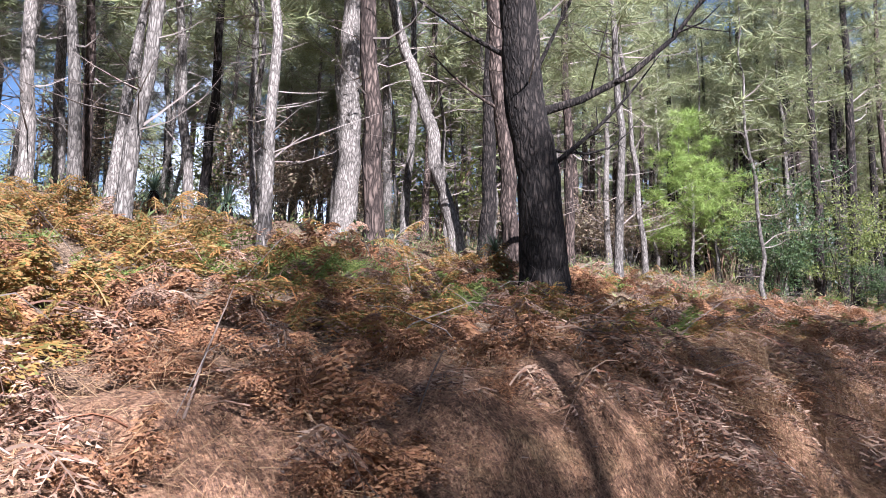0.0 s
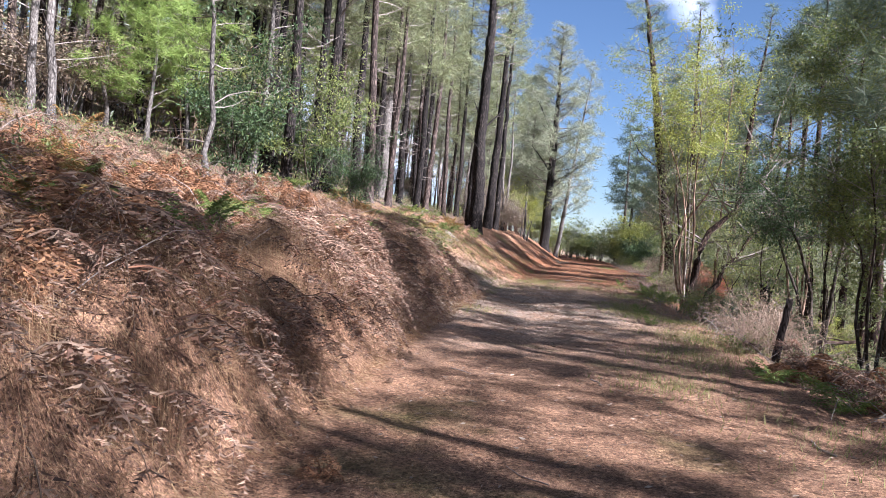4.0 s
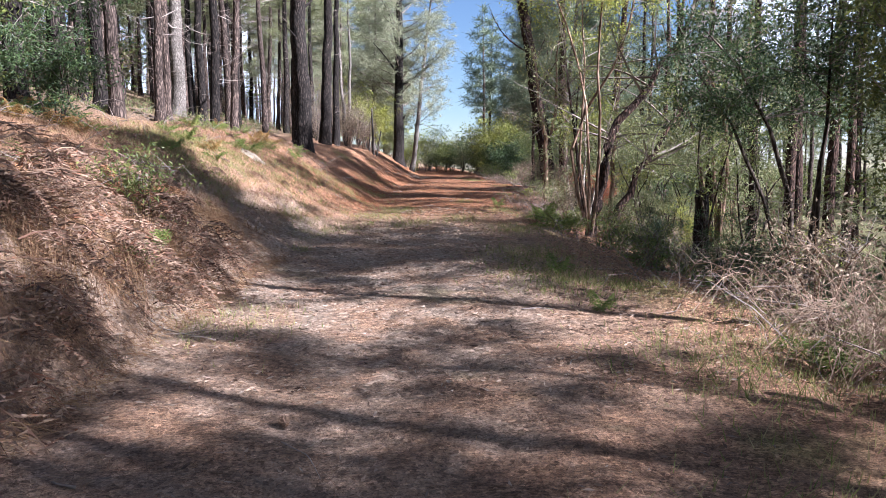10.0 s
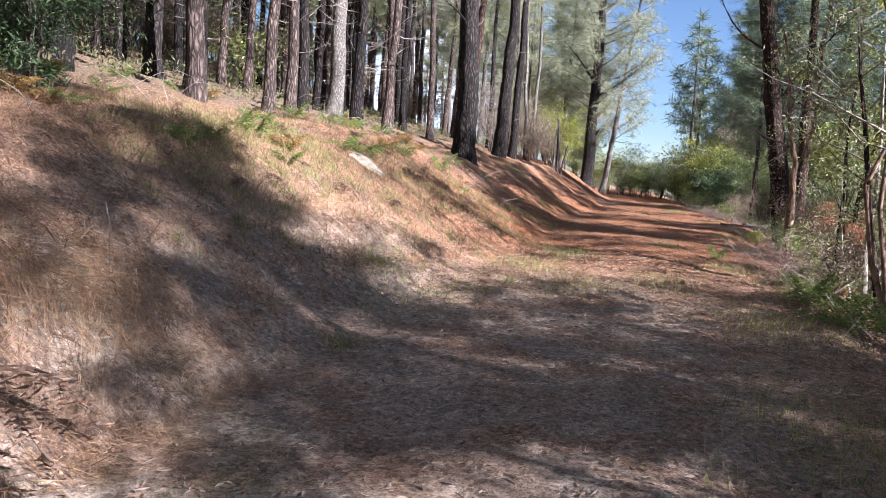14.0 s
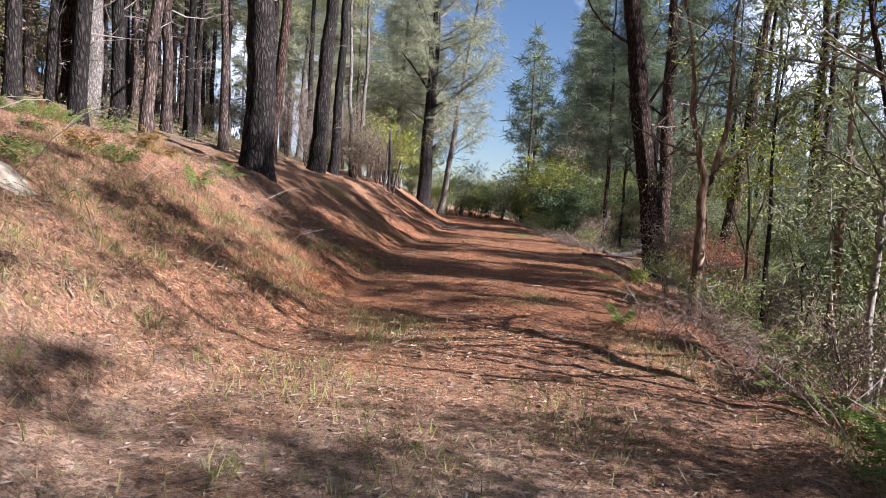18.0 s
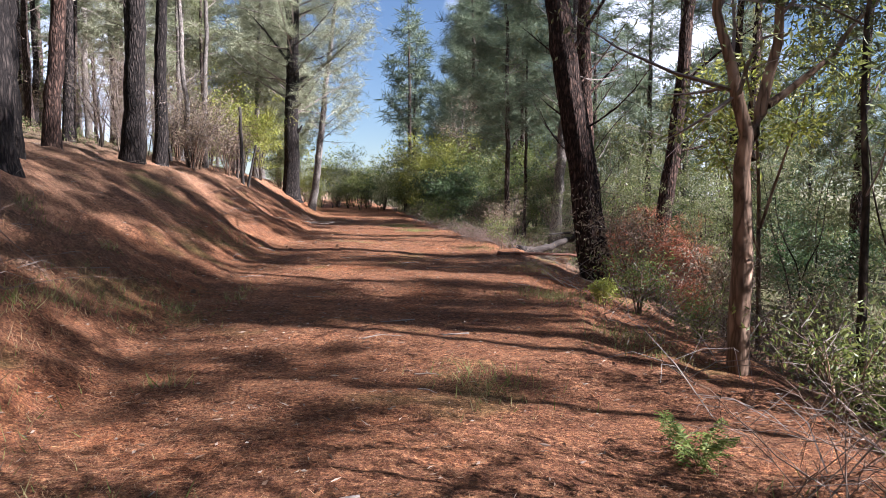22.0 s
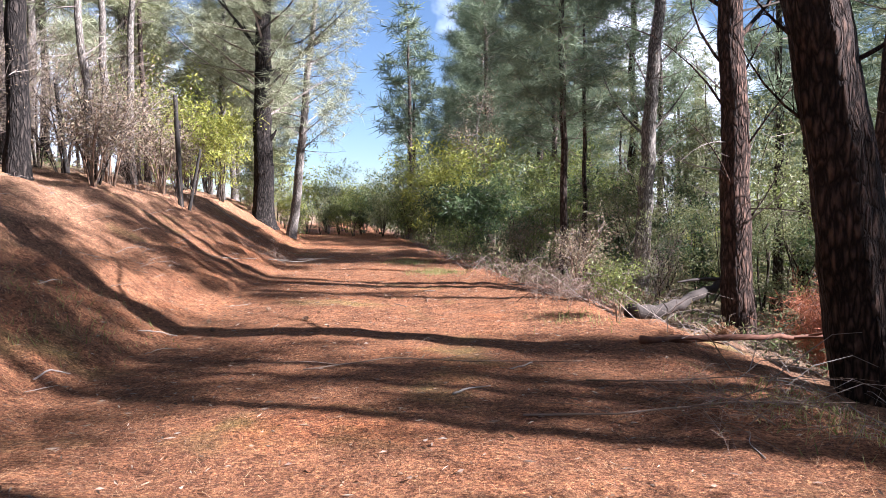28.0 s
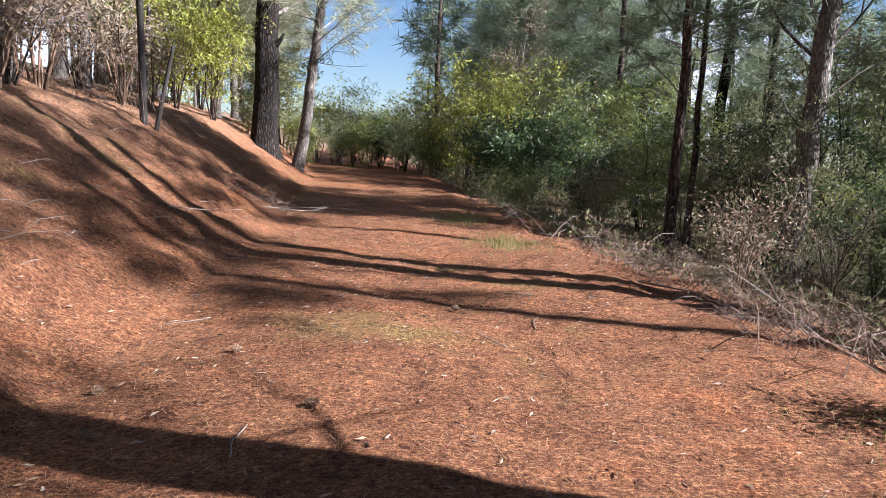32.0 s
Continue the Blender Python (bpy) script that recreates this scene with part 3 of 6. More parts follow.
own_pine(-10.6, -17.9, 10, .1, (-.1, .16), 17, BARK_PALE, NEEDLES, .6, "slender pale pine, leaning", sides=12, dead=30)
own_pine(-15.5, -14.0, 15, .13, (0, 0), 18, BARK_DARK, NEEDLES, .5, "slim dark pine with green crown", sides=12)
own_pine(-5.3, 20.6, 18, .36, (.0, .0), 19, BARK_DARK, NEEDLES, .6, "thick dark pine at the top of the bank", sides=28, dead=20, twig_reach=1.8, limbs=((5.2, 120, 2.2, 50, .06), (5.0, 40, 2.5, 45, .06), (4.0, 250, 1.5, 20, .04)))
own_pine(-6.0, 22.8, 17, .22, (.04, .0), 20, BARK_DARK, NEEDLES, .6, "dark pine close behind a thicker one", sides=18)
own_pine(-6.6, 26.3, 16, .19, (.05, .02), 21, BARK_RED, NEEDLES, .6, "brown pine at the top of the bank", sides=16)
own_pine(-5.9, 29.8, 17, .3, (.03, .0), 22, BARK_DARK, NEEDLES, .6, "dark pine standing close to a twin", sides=20)
own_pine(-5.6, 31.3, 16, .2, (.02, .0), 23, BARK_DARK, NEEDLES, .6, "dark pine standing close to a twin", sides=16)
own_pine(-5.9, 39.0, 15, .12, (.01, .0), 24, BARK_PALE, NEEDLES, .5, "thin pale pine on the bank", sides=14)
own_pine(-11.6, 24.9, 17, .33, (.0, .0), 25, BARK_PALE, NEEDLES, .62, "thick pale pine in sunlight", sides=22)
own_pine(-12.6, 25.6, 17, .28, (.0, .0), 26, BARK_RED, NEEDLES, .62, "reddish pine beside a pale one", sides=18)
own_pine(-13.6, 30.6, 17, .26, (.01, .0), 27, BARK_DARK, NEEDLES, .62, "dark pine in the plantation", sides=16)
own_pine(-10.0, 29.0, 14, .11, (.02, .0), 28, BARK_DARK, NEEDLES, .6, "thin dark pine in the plantation", sides=12)
own_pine(-8.1, 26.4, 14, .15, (-.02, .0), 29, BARK_PINE, NEEDLES, .55, "slim pine in the plantation", sides=12)
own_pine(-3.3, 47.0, 19, .42, (.01, .0), 30, BARK_DARK, NEEDLES_GREY, .2, "big fire-blackened pine at the bend of the track", sides=30, dead=24, twig_reach=2.6, dead_from=.2, spread=4.8, crown=90, tuft=.5, per=10,
         limbs=((3.1, -20, .75, 40, .17), (5.6, 5, 4.2, 42, .11), (6.4, 178, 3.6, 50, .09), (6.8, 170, 5.5, 72, .2)))
own_pine(-2.4, 48.6, 17, .2, (.12, .02), 31, BARK_PALE, NEEDLES_GREY, .2, "pale pine leaning over the track", sides=16, dead=40, twig_reach=2.4, crown=50, spread=3.5, tuft=.5, per=10)
own_pine(-5.6, 35.0, 13, .1, (-.03, .0), 32, BARK_PALE, NEEDLES, .5, "thin pale pine above the track", sides=12)
own_pine(-7.5, 42.0, 15, .14, (.0, .0), 33, BARK_PALE, NEEDLES, .5, "thin pale pine above the track", sides=12)
# trees below the track
own_pine(5.0, 24.1, 18, .33, (-.17, .02), 40, BARK_RED, NEEDLES_DARK, .6, "thick pine with furrowed bark leaning over the track edge", sides=30, bend=.25, dead=18, twig_reach=2.4, dead_from=.2,
         limbs=((4.4, -30, 3.6, 48, .05), (3.2, 190, .9, 30, .03), (6.2, 200, 2.5, 40, .05), (5.5, 60, 2.6, 45, .04), (2.4, 150, 1.4, 50, .02), (3.0, 335, 2.2, 42, .026), (3.8, 20, 2.2, 46, .03)))
own_pine(6.2, 28.8, 17, .26, (-.03, .0), 41, BARK_RED, NEEDLES_DARK, .6, "straight reddish pine below the track", sides=24, dead=46, dead_from=.1, twig_reach=2.4, limbs=((5.2, 160, 2.2, 40, .04), (4.6, 20, 2.4, 40, .05), (1.7, 15, 1.7, 52, .018), (2.3, 200, 1.6, 46, .018), (2.8, 340, 2.0, 50, .022), (3.4, 170, 2.0, 48, .024), (3.9, 35, 2.2, 45, .026), (4.2, 215, 2.0, 52, .028)))
own_pine(7.9, 28.4, 17, .24, (.1, .0), 42, BARK_RED, NEEDLES_DARK, .6, "pine with many bare limbs leaning outward", sides=24, dead=30, twig_reach=3.0, dead_from=.15,
         limbs=((3.4, -10, 3.0, 38, .04), (4.2, 20, 3.4, 30, .04), (5.2, -30, 3.2, 34, .045), (2.6, 10, 2.2, 48, .03)))
own_pine(6.8, 34.4, 16, .2, (.08, .0), 43, BARK_PALE, NEEDLES, .6, "pale-lit pine leaning outward from the track", sides=22, dead=44, dead_from=.12, twig_reach=2.4, limbs=((3.6, 150, 2.0, 55, .035), (3.7, 10, 2.0, 50, .035), (2.4, 190, 1.4, 50, .018), (2.9, 350, 1.6, 48, .02), (4.6, 200, 1.8, 52, .026), (5.2, 330, 2.0, 48, .028)))
own_pine(5.35, 36.0, 14, .11, (-.01, .0), 44, BARK_PINE, NEEDLES_DARK, .22, "slim pine with a dense dark crown", sides=14, crown=72, spread=2.8, tuft=.5, per=12)
own_pine(6.4, 37.4, 11, .08, (.0, .0), 45, BARK_PINE, NEEDLES, .35, "slim young pine beside the track", sides=12, crown=26)
own_pine(6.0, -3.3, 14, .11, (-.01, .0), 46, BARK_PINE, NEEDLES_DARK, .28, "slim pine with low dark branches", sides=14, crown=44, spread=2.4, tuft=.5, per=12)
# the bright young pine on the slope
TAKEN.append((-12.5, 3.2))
place(pine("pine_tree", 6.0, .07, (0, 0), 50, BARK_PALE, NEEDLES_BRIGHT, .1, "young bright green pine in full sun", dead=0, crown=44, tuft=.34, per=22, spread=2.7), -12.5, 3.2, sink=-.3)

# the plantation: some kinds of tree, set out unevenly on the slope
PINE_KINDS = [
    pine("pine_tree", 15, .14, (.01, .0), 60, BARK_PALE, NEEDLES, .32, "plantation pine with bare lower branches", dead=28, crown=26, twig_reach=1.7, sides=10, tuft=.6, per=9, dead_from=.06),
    pine("pine_tree", 16, .15, (.0, .02), 61, BARK_PINE, NEEDLES, .36, "plantation pine with brown trunk and bare lower branches", dead=27, crown=26, twig_reach=1.6, sides=10, tuft=.6, per=9, dead_from=.06),
    pine("pine_tree", 14, .1, (.05, -.04), 62, BARK_PALE, NEEDLES, .32, "leaning plantation pine with pale trunk", dead=30, crown=24, twig_reach=1.8, sides=10, bend=.3, tuft=.6, per=9, dead_from=.06),
    pine("pine_tree", 17, .18, (.0, .0), 63, BARK_DARK, NEEDLES, .36, "tall plantation pine with dark trunk", dead=27, crown=28, twig_reach=1.7, sides=10, tuft=.6, per=9, dead_from=.06),
    pine("pine_tree", 11, .07, (-.04, .03), 64, BARK_PALE, NEEDLES, .4, "thin plantation pine, mostly bare", dead=30, crown=14, twig_reach=1.5, sides=7, bend=.3, tuft=.5, per=11, dead_from=.06),
]
DARK_KINDS = [
    pine("pine_tree", 15, .16, (.0, .0), 70, BARK_PINE, NEEDLES_DARK, .3, "dark green pine below the track", dead=18, crown=38, twig_reach=1.6, sides=10, spread=2.7, tuft=.68, per=9),
    pine("pine_tree", 17, .22, (.02, .0), 71, BARK_RED, NEEDLES_DARK, .42, "tall dark green pine below the track", dead=26, crown=36, twig_reach=1.8, sides=10, spread=2.9, tuft=.68, per=9),
    pine("pine_tree", 10, .1, (.0, .03), 72, BARK_PINE, NEEDLES, .22, "young pine in the undergrowth", dead=10, crown=34, twig_reach=1.2, sides=8, spread=2.0, tuft=.5, per=11),
]


FAR_KINDS = [
    pine("pine_tree", 15, .17, (.01, .0), 65, BARK_PALE, NEEDLES, .32, "pale plantation pine far up the slope", dead=18, crown=18, twig_reach=1.7, sides=7, tuft=.85, per=7, dead_from=.06),
    pine("pine_tree", 16, .18, (.0, .02), 66, BARK_PINE, NEEDLES, .34, "brown plantation pine far up the slope", dead=18, crown=18, twig_reach=1.7, sides=7, tuft=.85, per=7, dead_from=.06),
    pine("pine_tree", 16, .2, (.02, .0), 73, BARK_PINE, NEEDLES_DARK, .32, "dark green pine in the distance", dead=8, crown=24, twig_reach=1.6, sides=7, spread=2.9, tuft=.9, per=8),
]


BROAD = pine("pine_tree", 15, .18, (.02, .0), 67, BARK_PALE, NEEDLES_GREY, .2, "broad pine with soft grey-green needles to low down", dead=30, crown=54, twig_reach=2.0, sides=10, spread=3.0, tuft=.6, per=13, dead_from=.08)


def open_view(x, y):
    """Keeps the young pine on the slope in sight of the track."""
    if -12.4 < x < -5 and -4.2 < y + .42 * x < .2:
        return False
    for ax, ay in ((.5, -21.5), (.4, -16.0), (.5, -18.5)):
        dx, dy = -12.5 - ax, 3.2 - ay
        t = ((x - ax) * dx + (y - ay) * dy) / (dx * dx + dy * dy)
        if 0 < t < 1.0 and math.hypot(x - ax - t * dx, y - ay - t * dy) < 1.1:
            return False
    return True


def free(x, y, gap):
    return all((x - a) ** 2 + (y - b) ** 2 > gap * gap for a, b in TAKEN)


def sow(kinds, count, box, gap, seed, keep=lambda x, y: True, size=(.8, 1.15), placed=False, pick=lambda x, y, k: k, joined=None):
    rng = np.random.default_rng(seed)
    made, used = 0, set(range(len(kinds)) if placed else ())
    for _ in range(count * 40):
        if made >= count:
            break
        x, y = rng.uniform(box[0], box[1]), rng.uniform(box[2], box[3])
        k, turn, s = int(rng.integers(len(kinds))), rng.uniform(0, 6.283), rng.uniform(*size)
        k = pick(x, y, k)
        if not keep(x, y) or not free(x, y, gap):
            continue
        TAKEN.append((x, y))
        if k in used and joined is not None:
            joined.append((kinds[k], Matrix.LocRotScale((x, y, gz(x, y)), Euler((0, 0, turn)), (s,) * 3)))
        elif k in used:
            copy_at(kinds[k], x, y, turn, s)
        else:
            used.add(k)
            place(kinds[k], x, y, turn, s)
        made += 1


def join_woods(rows, name, label, category):
    """Many far trees as one mesh; each row is a built tree and its pose."""
    cos, corners, sizes, slots, mats, base = [], [], [], [], [], 0
    for ob, m in rows:
        turn, move = np.array(m.to_3x3()), np.array(m.translation)
        for child in ob.children:
            me = child.data
            v, c, n = np.empty(len(me.vertices) * 3), np.empty(len(me.loops), int), np.empty(len(me.polygons), int)
            me.vertices.foreach_get("co", v)
            me.loops.foreach_get("vertex_index", c)
            me.polygons.foreach_get("loop_total", n)
            if me.materials[0] not in mats:
                mats.append(me.materials[0])
            cos.append(v.reshape(-1, 3) @ turn.T + move)
            corners.append(c + base)
            sizes.append(n)
            slots.append(np.full(len(n), mats.index(me.materials[0])))
            base += len(me.vertices)
    me, sizes, corners = bpy.data.meshes.new(name), np.concatenate(sizes), np.concatenate(corners)
    me.vertices.add(base)
    me.loops.add(len(corners))
    me.polygons.add(len(sizes))
    me.vertices.foreach_set("co", np.concatenate(cos).ravel())
    me.loops.foreach_set("vertex_index", corners)
    me.polygons.foreach_set("loop_start", np.concatenate([[0], np.cumsum(sizes)[:-1]]))
    for material in mats:
        me.materials.append(material)
    me.polygons.foreach_set("material_index", np.concatenate(slots))
    me.update(calc_edges=True)
    return tagged(new(name, me), label, category, kind="stuff")


def gap(x, y):
    """The opening in the trees beyond the end of the track."""
    return not (y > 44 and -.2 < x < 1.2 + .045 * (y - 25))


def lit(x, y):
    """Keeps the strips open through which the sun reaches the track."""
    s = y + .42 * x
    return not (8 < x < 30 and (27 < s < 32 or 2.5 < s < 14.5 or 19.3 < s < 22 or -14.2 < s < -12.6 or -18.6 < s < -17 or -9 < s < -7 or -4.4 < s < -1.2))


# dark pines below the track, some of them added for the shade they cast
for x, y, k, s in ((10.4, -.9, 0, 1.0), (13.2, -3.2, 0, 1.1), (8.6, 63, 1, 1.0), (11, 46, 1, 1.0), (9, 50, 0, 1.0), (11, 46, 1, 1.0), (14.5, 17.5, 1, 1.0), (12.5, 36.5, 0, 1.0), (10.8, 42.5, 0, .9), (9.8, 33.8, 0, .8), (17, 33, 1, 1.1)):
    TAKEN.append((x, y))
    copy_at(DARK_KINDS[k], x, y, x * 5 + y, s)
# pines added for the shadow stripes they throw over the track and bank
for x, y, k, s in ((8.2, -15.6, 4, 1.0), (11.0, 2.6, 4, 1.1), (7.6, -9.6, 1, .9), (10.6, -10.2, 3, 1.0), (8.4, -17.5, 4, 1.0), (9.8, -15.2, 1, 1.0), (7.8, -20.5, 1, .9), (11.2, -14.2, 4, 1.1), (9.6, -8.6, 0, .95), (9.0, -9.2, 1, 1.0), (9.8, -11.8, 4, 1.1), (10.5, -22.2, 3, 1.0), (8.6, -24.0, 1, 1.0), (9.4, -23.0, 3, 1.0), (10.8, -24.6, 1, 1.0)):
    TAKEN.append((x, y))
    copy_at(PINE_KINDS[k], x, y, x * 5 + y, s)
# high-crowned pines, added where the shadows of their crowns fall on the bank
TALL = pine("pine_tree", 18, .18, (.01, .0), 74, BARK_RED, NEEDLES_DARK, .64, "tall bare-trunked pine with a high crown, added for its shade", dead=22, crown=30, twig_reach=2.0, sides=10, spread=2.6, tuft=.65, per=9)
place(TALL, 13.0, 12.8)
for i, (x, y) in enumerate([(11.0, 12.6), (11.6, 19.2), (10.8, 21.4), (13.4, 34.5), (11.6, 35.5), (10.4, -20.4), (12.6, 11.2), (12.0, -2.4), (11.5, 30), (12.8, 32.5), (11.4, 15.9), (12.4, 17.4), (12.7, -4.1), (11.0, -16.4)]):
    TAKEN.append((x, y))
    copy_at(TALL, x, y, i * 1.3, .92 + .05 * (i % 4))
# smaller copies, added to shade the track and the foot of the bank
for x, y, s in ((9.2, -18.8, .62), (10.4, 10.4, .72), (10.4, -7.4, .58)):
    TAKEN.append((x, y))
    copy_at(TALL, x, y, x, s)
for x, y, s in ((11.2, 5.2, .6), (11.6, 1.8, .6), (10.8, 8.4, .65), (15.0, .5, .7), (14.5, 5.0, .7), (17.0, 9.0, .8), (18.0, 2.0, .8)):
    TAKEN.append((x, y))
    copy_at(DARK_KINDS[2], x, y, x + y, s)
# one with a fuller crown, added for broken shade on the bank
FULL = pine("pine_tree", 17, .2, (.0, .02), 76, BARK_RED, NEEDLES_DARK, .64, "tall pine with a bare trunk and full crown, added to shade the bank", dead=20, crown=38, twig_reach=2.0, sides=10, spread=2.8, tuft=.6, per=10)
place(FULL, 12.4, 24.4)
TAKEN.append((12.4, 24.4))
DENSE = pine("pine_tree", 17, .2, (-.03, .0), 75, BARK_PINE, NEEDLES_DARK, .12, "tall dark green pine with a dense drooping crown", dead=10, crown=70, twig_reach=1.8, sides=10, spread=3.6, tuft=.62, per=12)
place(DENSE, 8.2, 60.5, .4, 1.1)
for x, y, s in ((9.8, 55.5, 1.05), (9.2, 70.0, 1.2), (12.6, 66.0, 1.25), (10.4, 76.5, 1.3), (14.0, 60.0, 1.2), (11.0, 86.0, 1.3), (14.4, 78.0, 1.3), (-6.4, 72.0, 1.1), (-8.6, 77.0, 1.2)):
    TAKEN.append((x, y))
    copy_at(DENSE, x, y, x * 3 + y, s)
place(BROAD, -5.6, 51.5)
for x, y, s in ((-8.6, 48.4, 1.0), (-6.8, 64.0, .95), (-10, 54.5, 1.1), (-6.4, 60.5, 1.1), (-9.4, 41.4, .9), (-4.2, 55.6, .9), (-12.5, 46, 1.0)):
    TAKEN.append((x, y))
    copy_at(BROAD, x, y, x * 3 + y, s)
sow(PINE_KINDS, 92, (-19, -7.0, -30, 52), 1.9, 80, keep=open_view, pick=lambda x, y, k: (1, 1, 3, 3, 3)[k] if y > 6 else k)
sow(PINE_KINDS[1:4:2], 18, (-18, -7.5, 6, 34), 1.5, 87, placed=True)
sow(PINE_KINDS[2:5:2], 44, (-24, -9.5, -25, 6), 1.2, 90, keep=open_view, size=(.75, 1.1), placed=True)
sow([BROAD], 16, (-27, -13, -28, -3), 1.7, 86, keep=open_view, placed=True)
FAR_WOODS = []
sow(FAR_KINDS[:2], 88, (-44, -18.5, -36, 54), 1.9, 84, pick=lambda x, y, k: 1 if y > 6 else k, joined=FAR_WOODS)
sow(FAR_KINDS[:2], 70, (-66, -26, -30, 70), 2.0, 89, placed=True, joined=FAR_WOODS)
sow(FAR_KINDS[1:], 46, (-40, -17, 8, 62), 1.8, 88, placed=True, joined=FAR_WOODS)
sow(FAR_KINDS[:2], 20, (-30, -4, 54, 100), 3.0, 81, keep=lambda x, y: x < float(left_edge(y)) - 3 and gap(x, y), joined=FAR_WOODS)
# sown past the start as well, out of sight, for shade on the track
sow(DARK_KINDS, 32, (7.5, 26, -44, 60), 3.2, 82, keep=lambda x, y: x > float(right_edge(y)) + 4.5 and gap(x, y) and lit(x, y) and not (18 < y < 40 and x < 11))
sow(FAR_KINDS[2:], 30, (4, 44, 60, 115), 4.0, 83, keep=lambda x, y: x > float(right_edge(y)) + 3.0 and gap(x, y), joined=FAR_WOODS)
sow(FAR_KINDS[2:], 48, (24, 70, -40, 70), 3.5, 85, joined=FAR_WOODS)
join_woods(FAR_WOODS, "far_woods", "far pine woods with pale and dark trunks", "woods")


# ---- broadleaf trees and shrubs ----
def bush(name, label, category, seed, stems, leaf, leaf_size, count, bark_material=BARK_SMOOTH, cluster=.45, twigs=6, group="", reach=1.0, stem_name="stem", low=.4, tight=.5, slim=1.0):
    """Stems as (points, radius); leaves gather in clusters on twigs along the upper part of each stem."""
    rng = np.random.default_rng(seed)
    top = root(name, 0, 0, 0, label, category, group)
    b, w = Build(), Build()
    each = count // max(1, len(stems))
    for pts, r in stems:
        p = np.asarray(pts, float)
        k = np.linspace(0, len(p) - 1, max(7, len(p) * 2))
        q = np.stack([np.interp(k, np.arange(len(p)), p[:, c]) for c in range(3)], 1)
        q[1:-1] = (q[:-2] + q[1:-1] * 2 + q[2:]) / 4
        q[1:-1] += rng.normal(0, r * .35, q[1:-1].shape)
        s = Build()
        tube(s, q, r * (1 - .82 * np.linspace(0, 1, len(q))), 9 if r > .05 else 6, .05, rng)
        part(stem_name, s.mesh(stem_name, bark_material, True), top)
        size = np.linalg.norm(q[-1] - q[0])
        per = max(10, each // (twigs * 3))
        for _ in range(twigs):
            f = rng.uniform(low, 1.0)
            at = np.array([np.interp(f * (len(q) - 1), np.arange(len(q)), q[:, c]) for c in range(3)])
            d = sphere_dirs(rng, 1)[0] * [1, 1, .7] + [0, 0, .35]
            ln = size * rng.uniform(.16, .38) * reach
            lp = limb_mesh(w, at, d, ln, max(.006, r * .25), rng, twigs=1, sides=3, curve=.15, light=True)
            for g in range(3):
                c = lp[rng.integers(1, len(lp))]
                pos = c + rng.normal(0, cluster * tight, (per, 3)) * [1, 1, .65]
                way = (pos - c) + rng.normal(0, .25, (per, 3)) + [0, 0, -.08]
                leaves(b, pos, way, leaf_size * rng.uniform(.7, 1.3, per), leaf_size * slim * rng.uniform(.24, .42, per), rng)
    part("twigwork", w.mesh("twigwork", DEAD_TWIG), top)["kind"] = "stuff"
    part("foliage", b.mesh("foliage", leaf), top)["kind"] = "stuff"
    return top


def spray(seed, n, height, spread, r):
    """n stems that rise and part from one foot."""
    rng = np.random.default_rng(seed)
    out = []
    def wander():
        return rng.normal(0, .045 * height * (.4 + .6 * min(1, spread / 2)), 2)

    for i in range(n):
        az = i * 6.283 / n + rng.uniform(-.5, .5)
        o = spread * rng.uniform(.3, 1)
        h = height * rng.uniform(.7, 1.05)
        dx, dy = math.cos(az) * o, math.sin(az) * o
        a, c, e = wander(), wander(), wander()
        out.append(([(dx * .05, dy * .05, -.15), (dx * .2 + a[0], dy * .2 + a[1], h * .3), (dx * .45 + c[0], dy * .45 + c[1], h * .55), (dx * .7 + e[0], dy * .7 + e[1], h * .78), (dx, dy, h)], r * rng.uniform(.7, 1.1)))
    return out


# leaning wattles at the edge of the fall
place(bush("wattle_tree", "leaning wattle with brown trunks and olive leaves", "tree", 101, [
    ([(0, 0, -.3), (.12, .1, .8), (.3, .2, 1.8), (.85, .3, 2.9), (1.6, .5, 3.8), (2.4, .6, 5.0), (2.8, .8, 6.2)], .15),
    ([(.5, .7, -.3), (.9, .8, .8), (1.5, .9, 1.8), (2.3, 1.0, 3.0), (3.4, 1.1, 4.2)], .12),
    ([(.1, .4, -.2), (-.1, 1.0, 1.5), (-.3, 1.6, 3.5), (-.4, 2.0, 5.5)], .06)], LEAF_OLIVE, .085, 5600, BARK_RED, .42, 20, reach=1.1, stem_name="trunk", tight=.34), 3.65, 9.0)
place(bush("wattle_tree", "tall wattle with a yellow-green crown", "tree", 102, spray(2, 4, 8.0, 1.8, .05), LEAF_YELLOW, .085, 16000, BARK_SMOOTH, .5, 24, stem_name="trunk", low=.6, tight=.33), 3.6, 8.7)
place(bush("wattle_tree", "tall wattle with dry pale seed pods", "tree", 103, spray(3, 4, 8.6, 1.9, .07), LEAF_DRY, .1, 2800, BARK_SMOOTH, .4, 12, stem_name="trunk"), 8.6, 14.4)
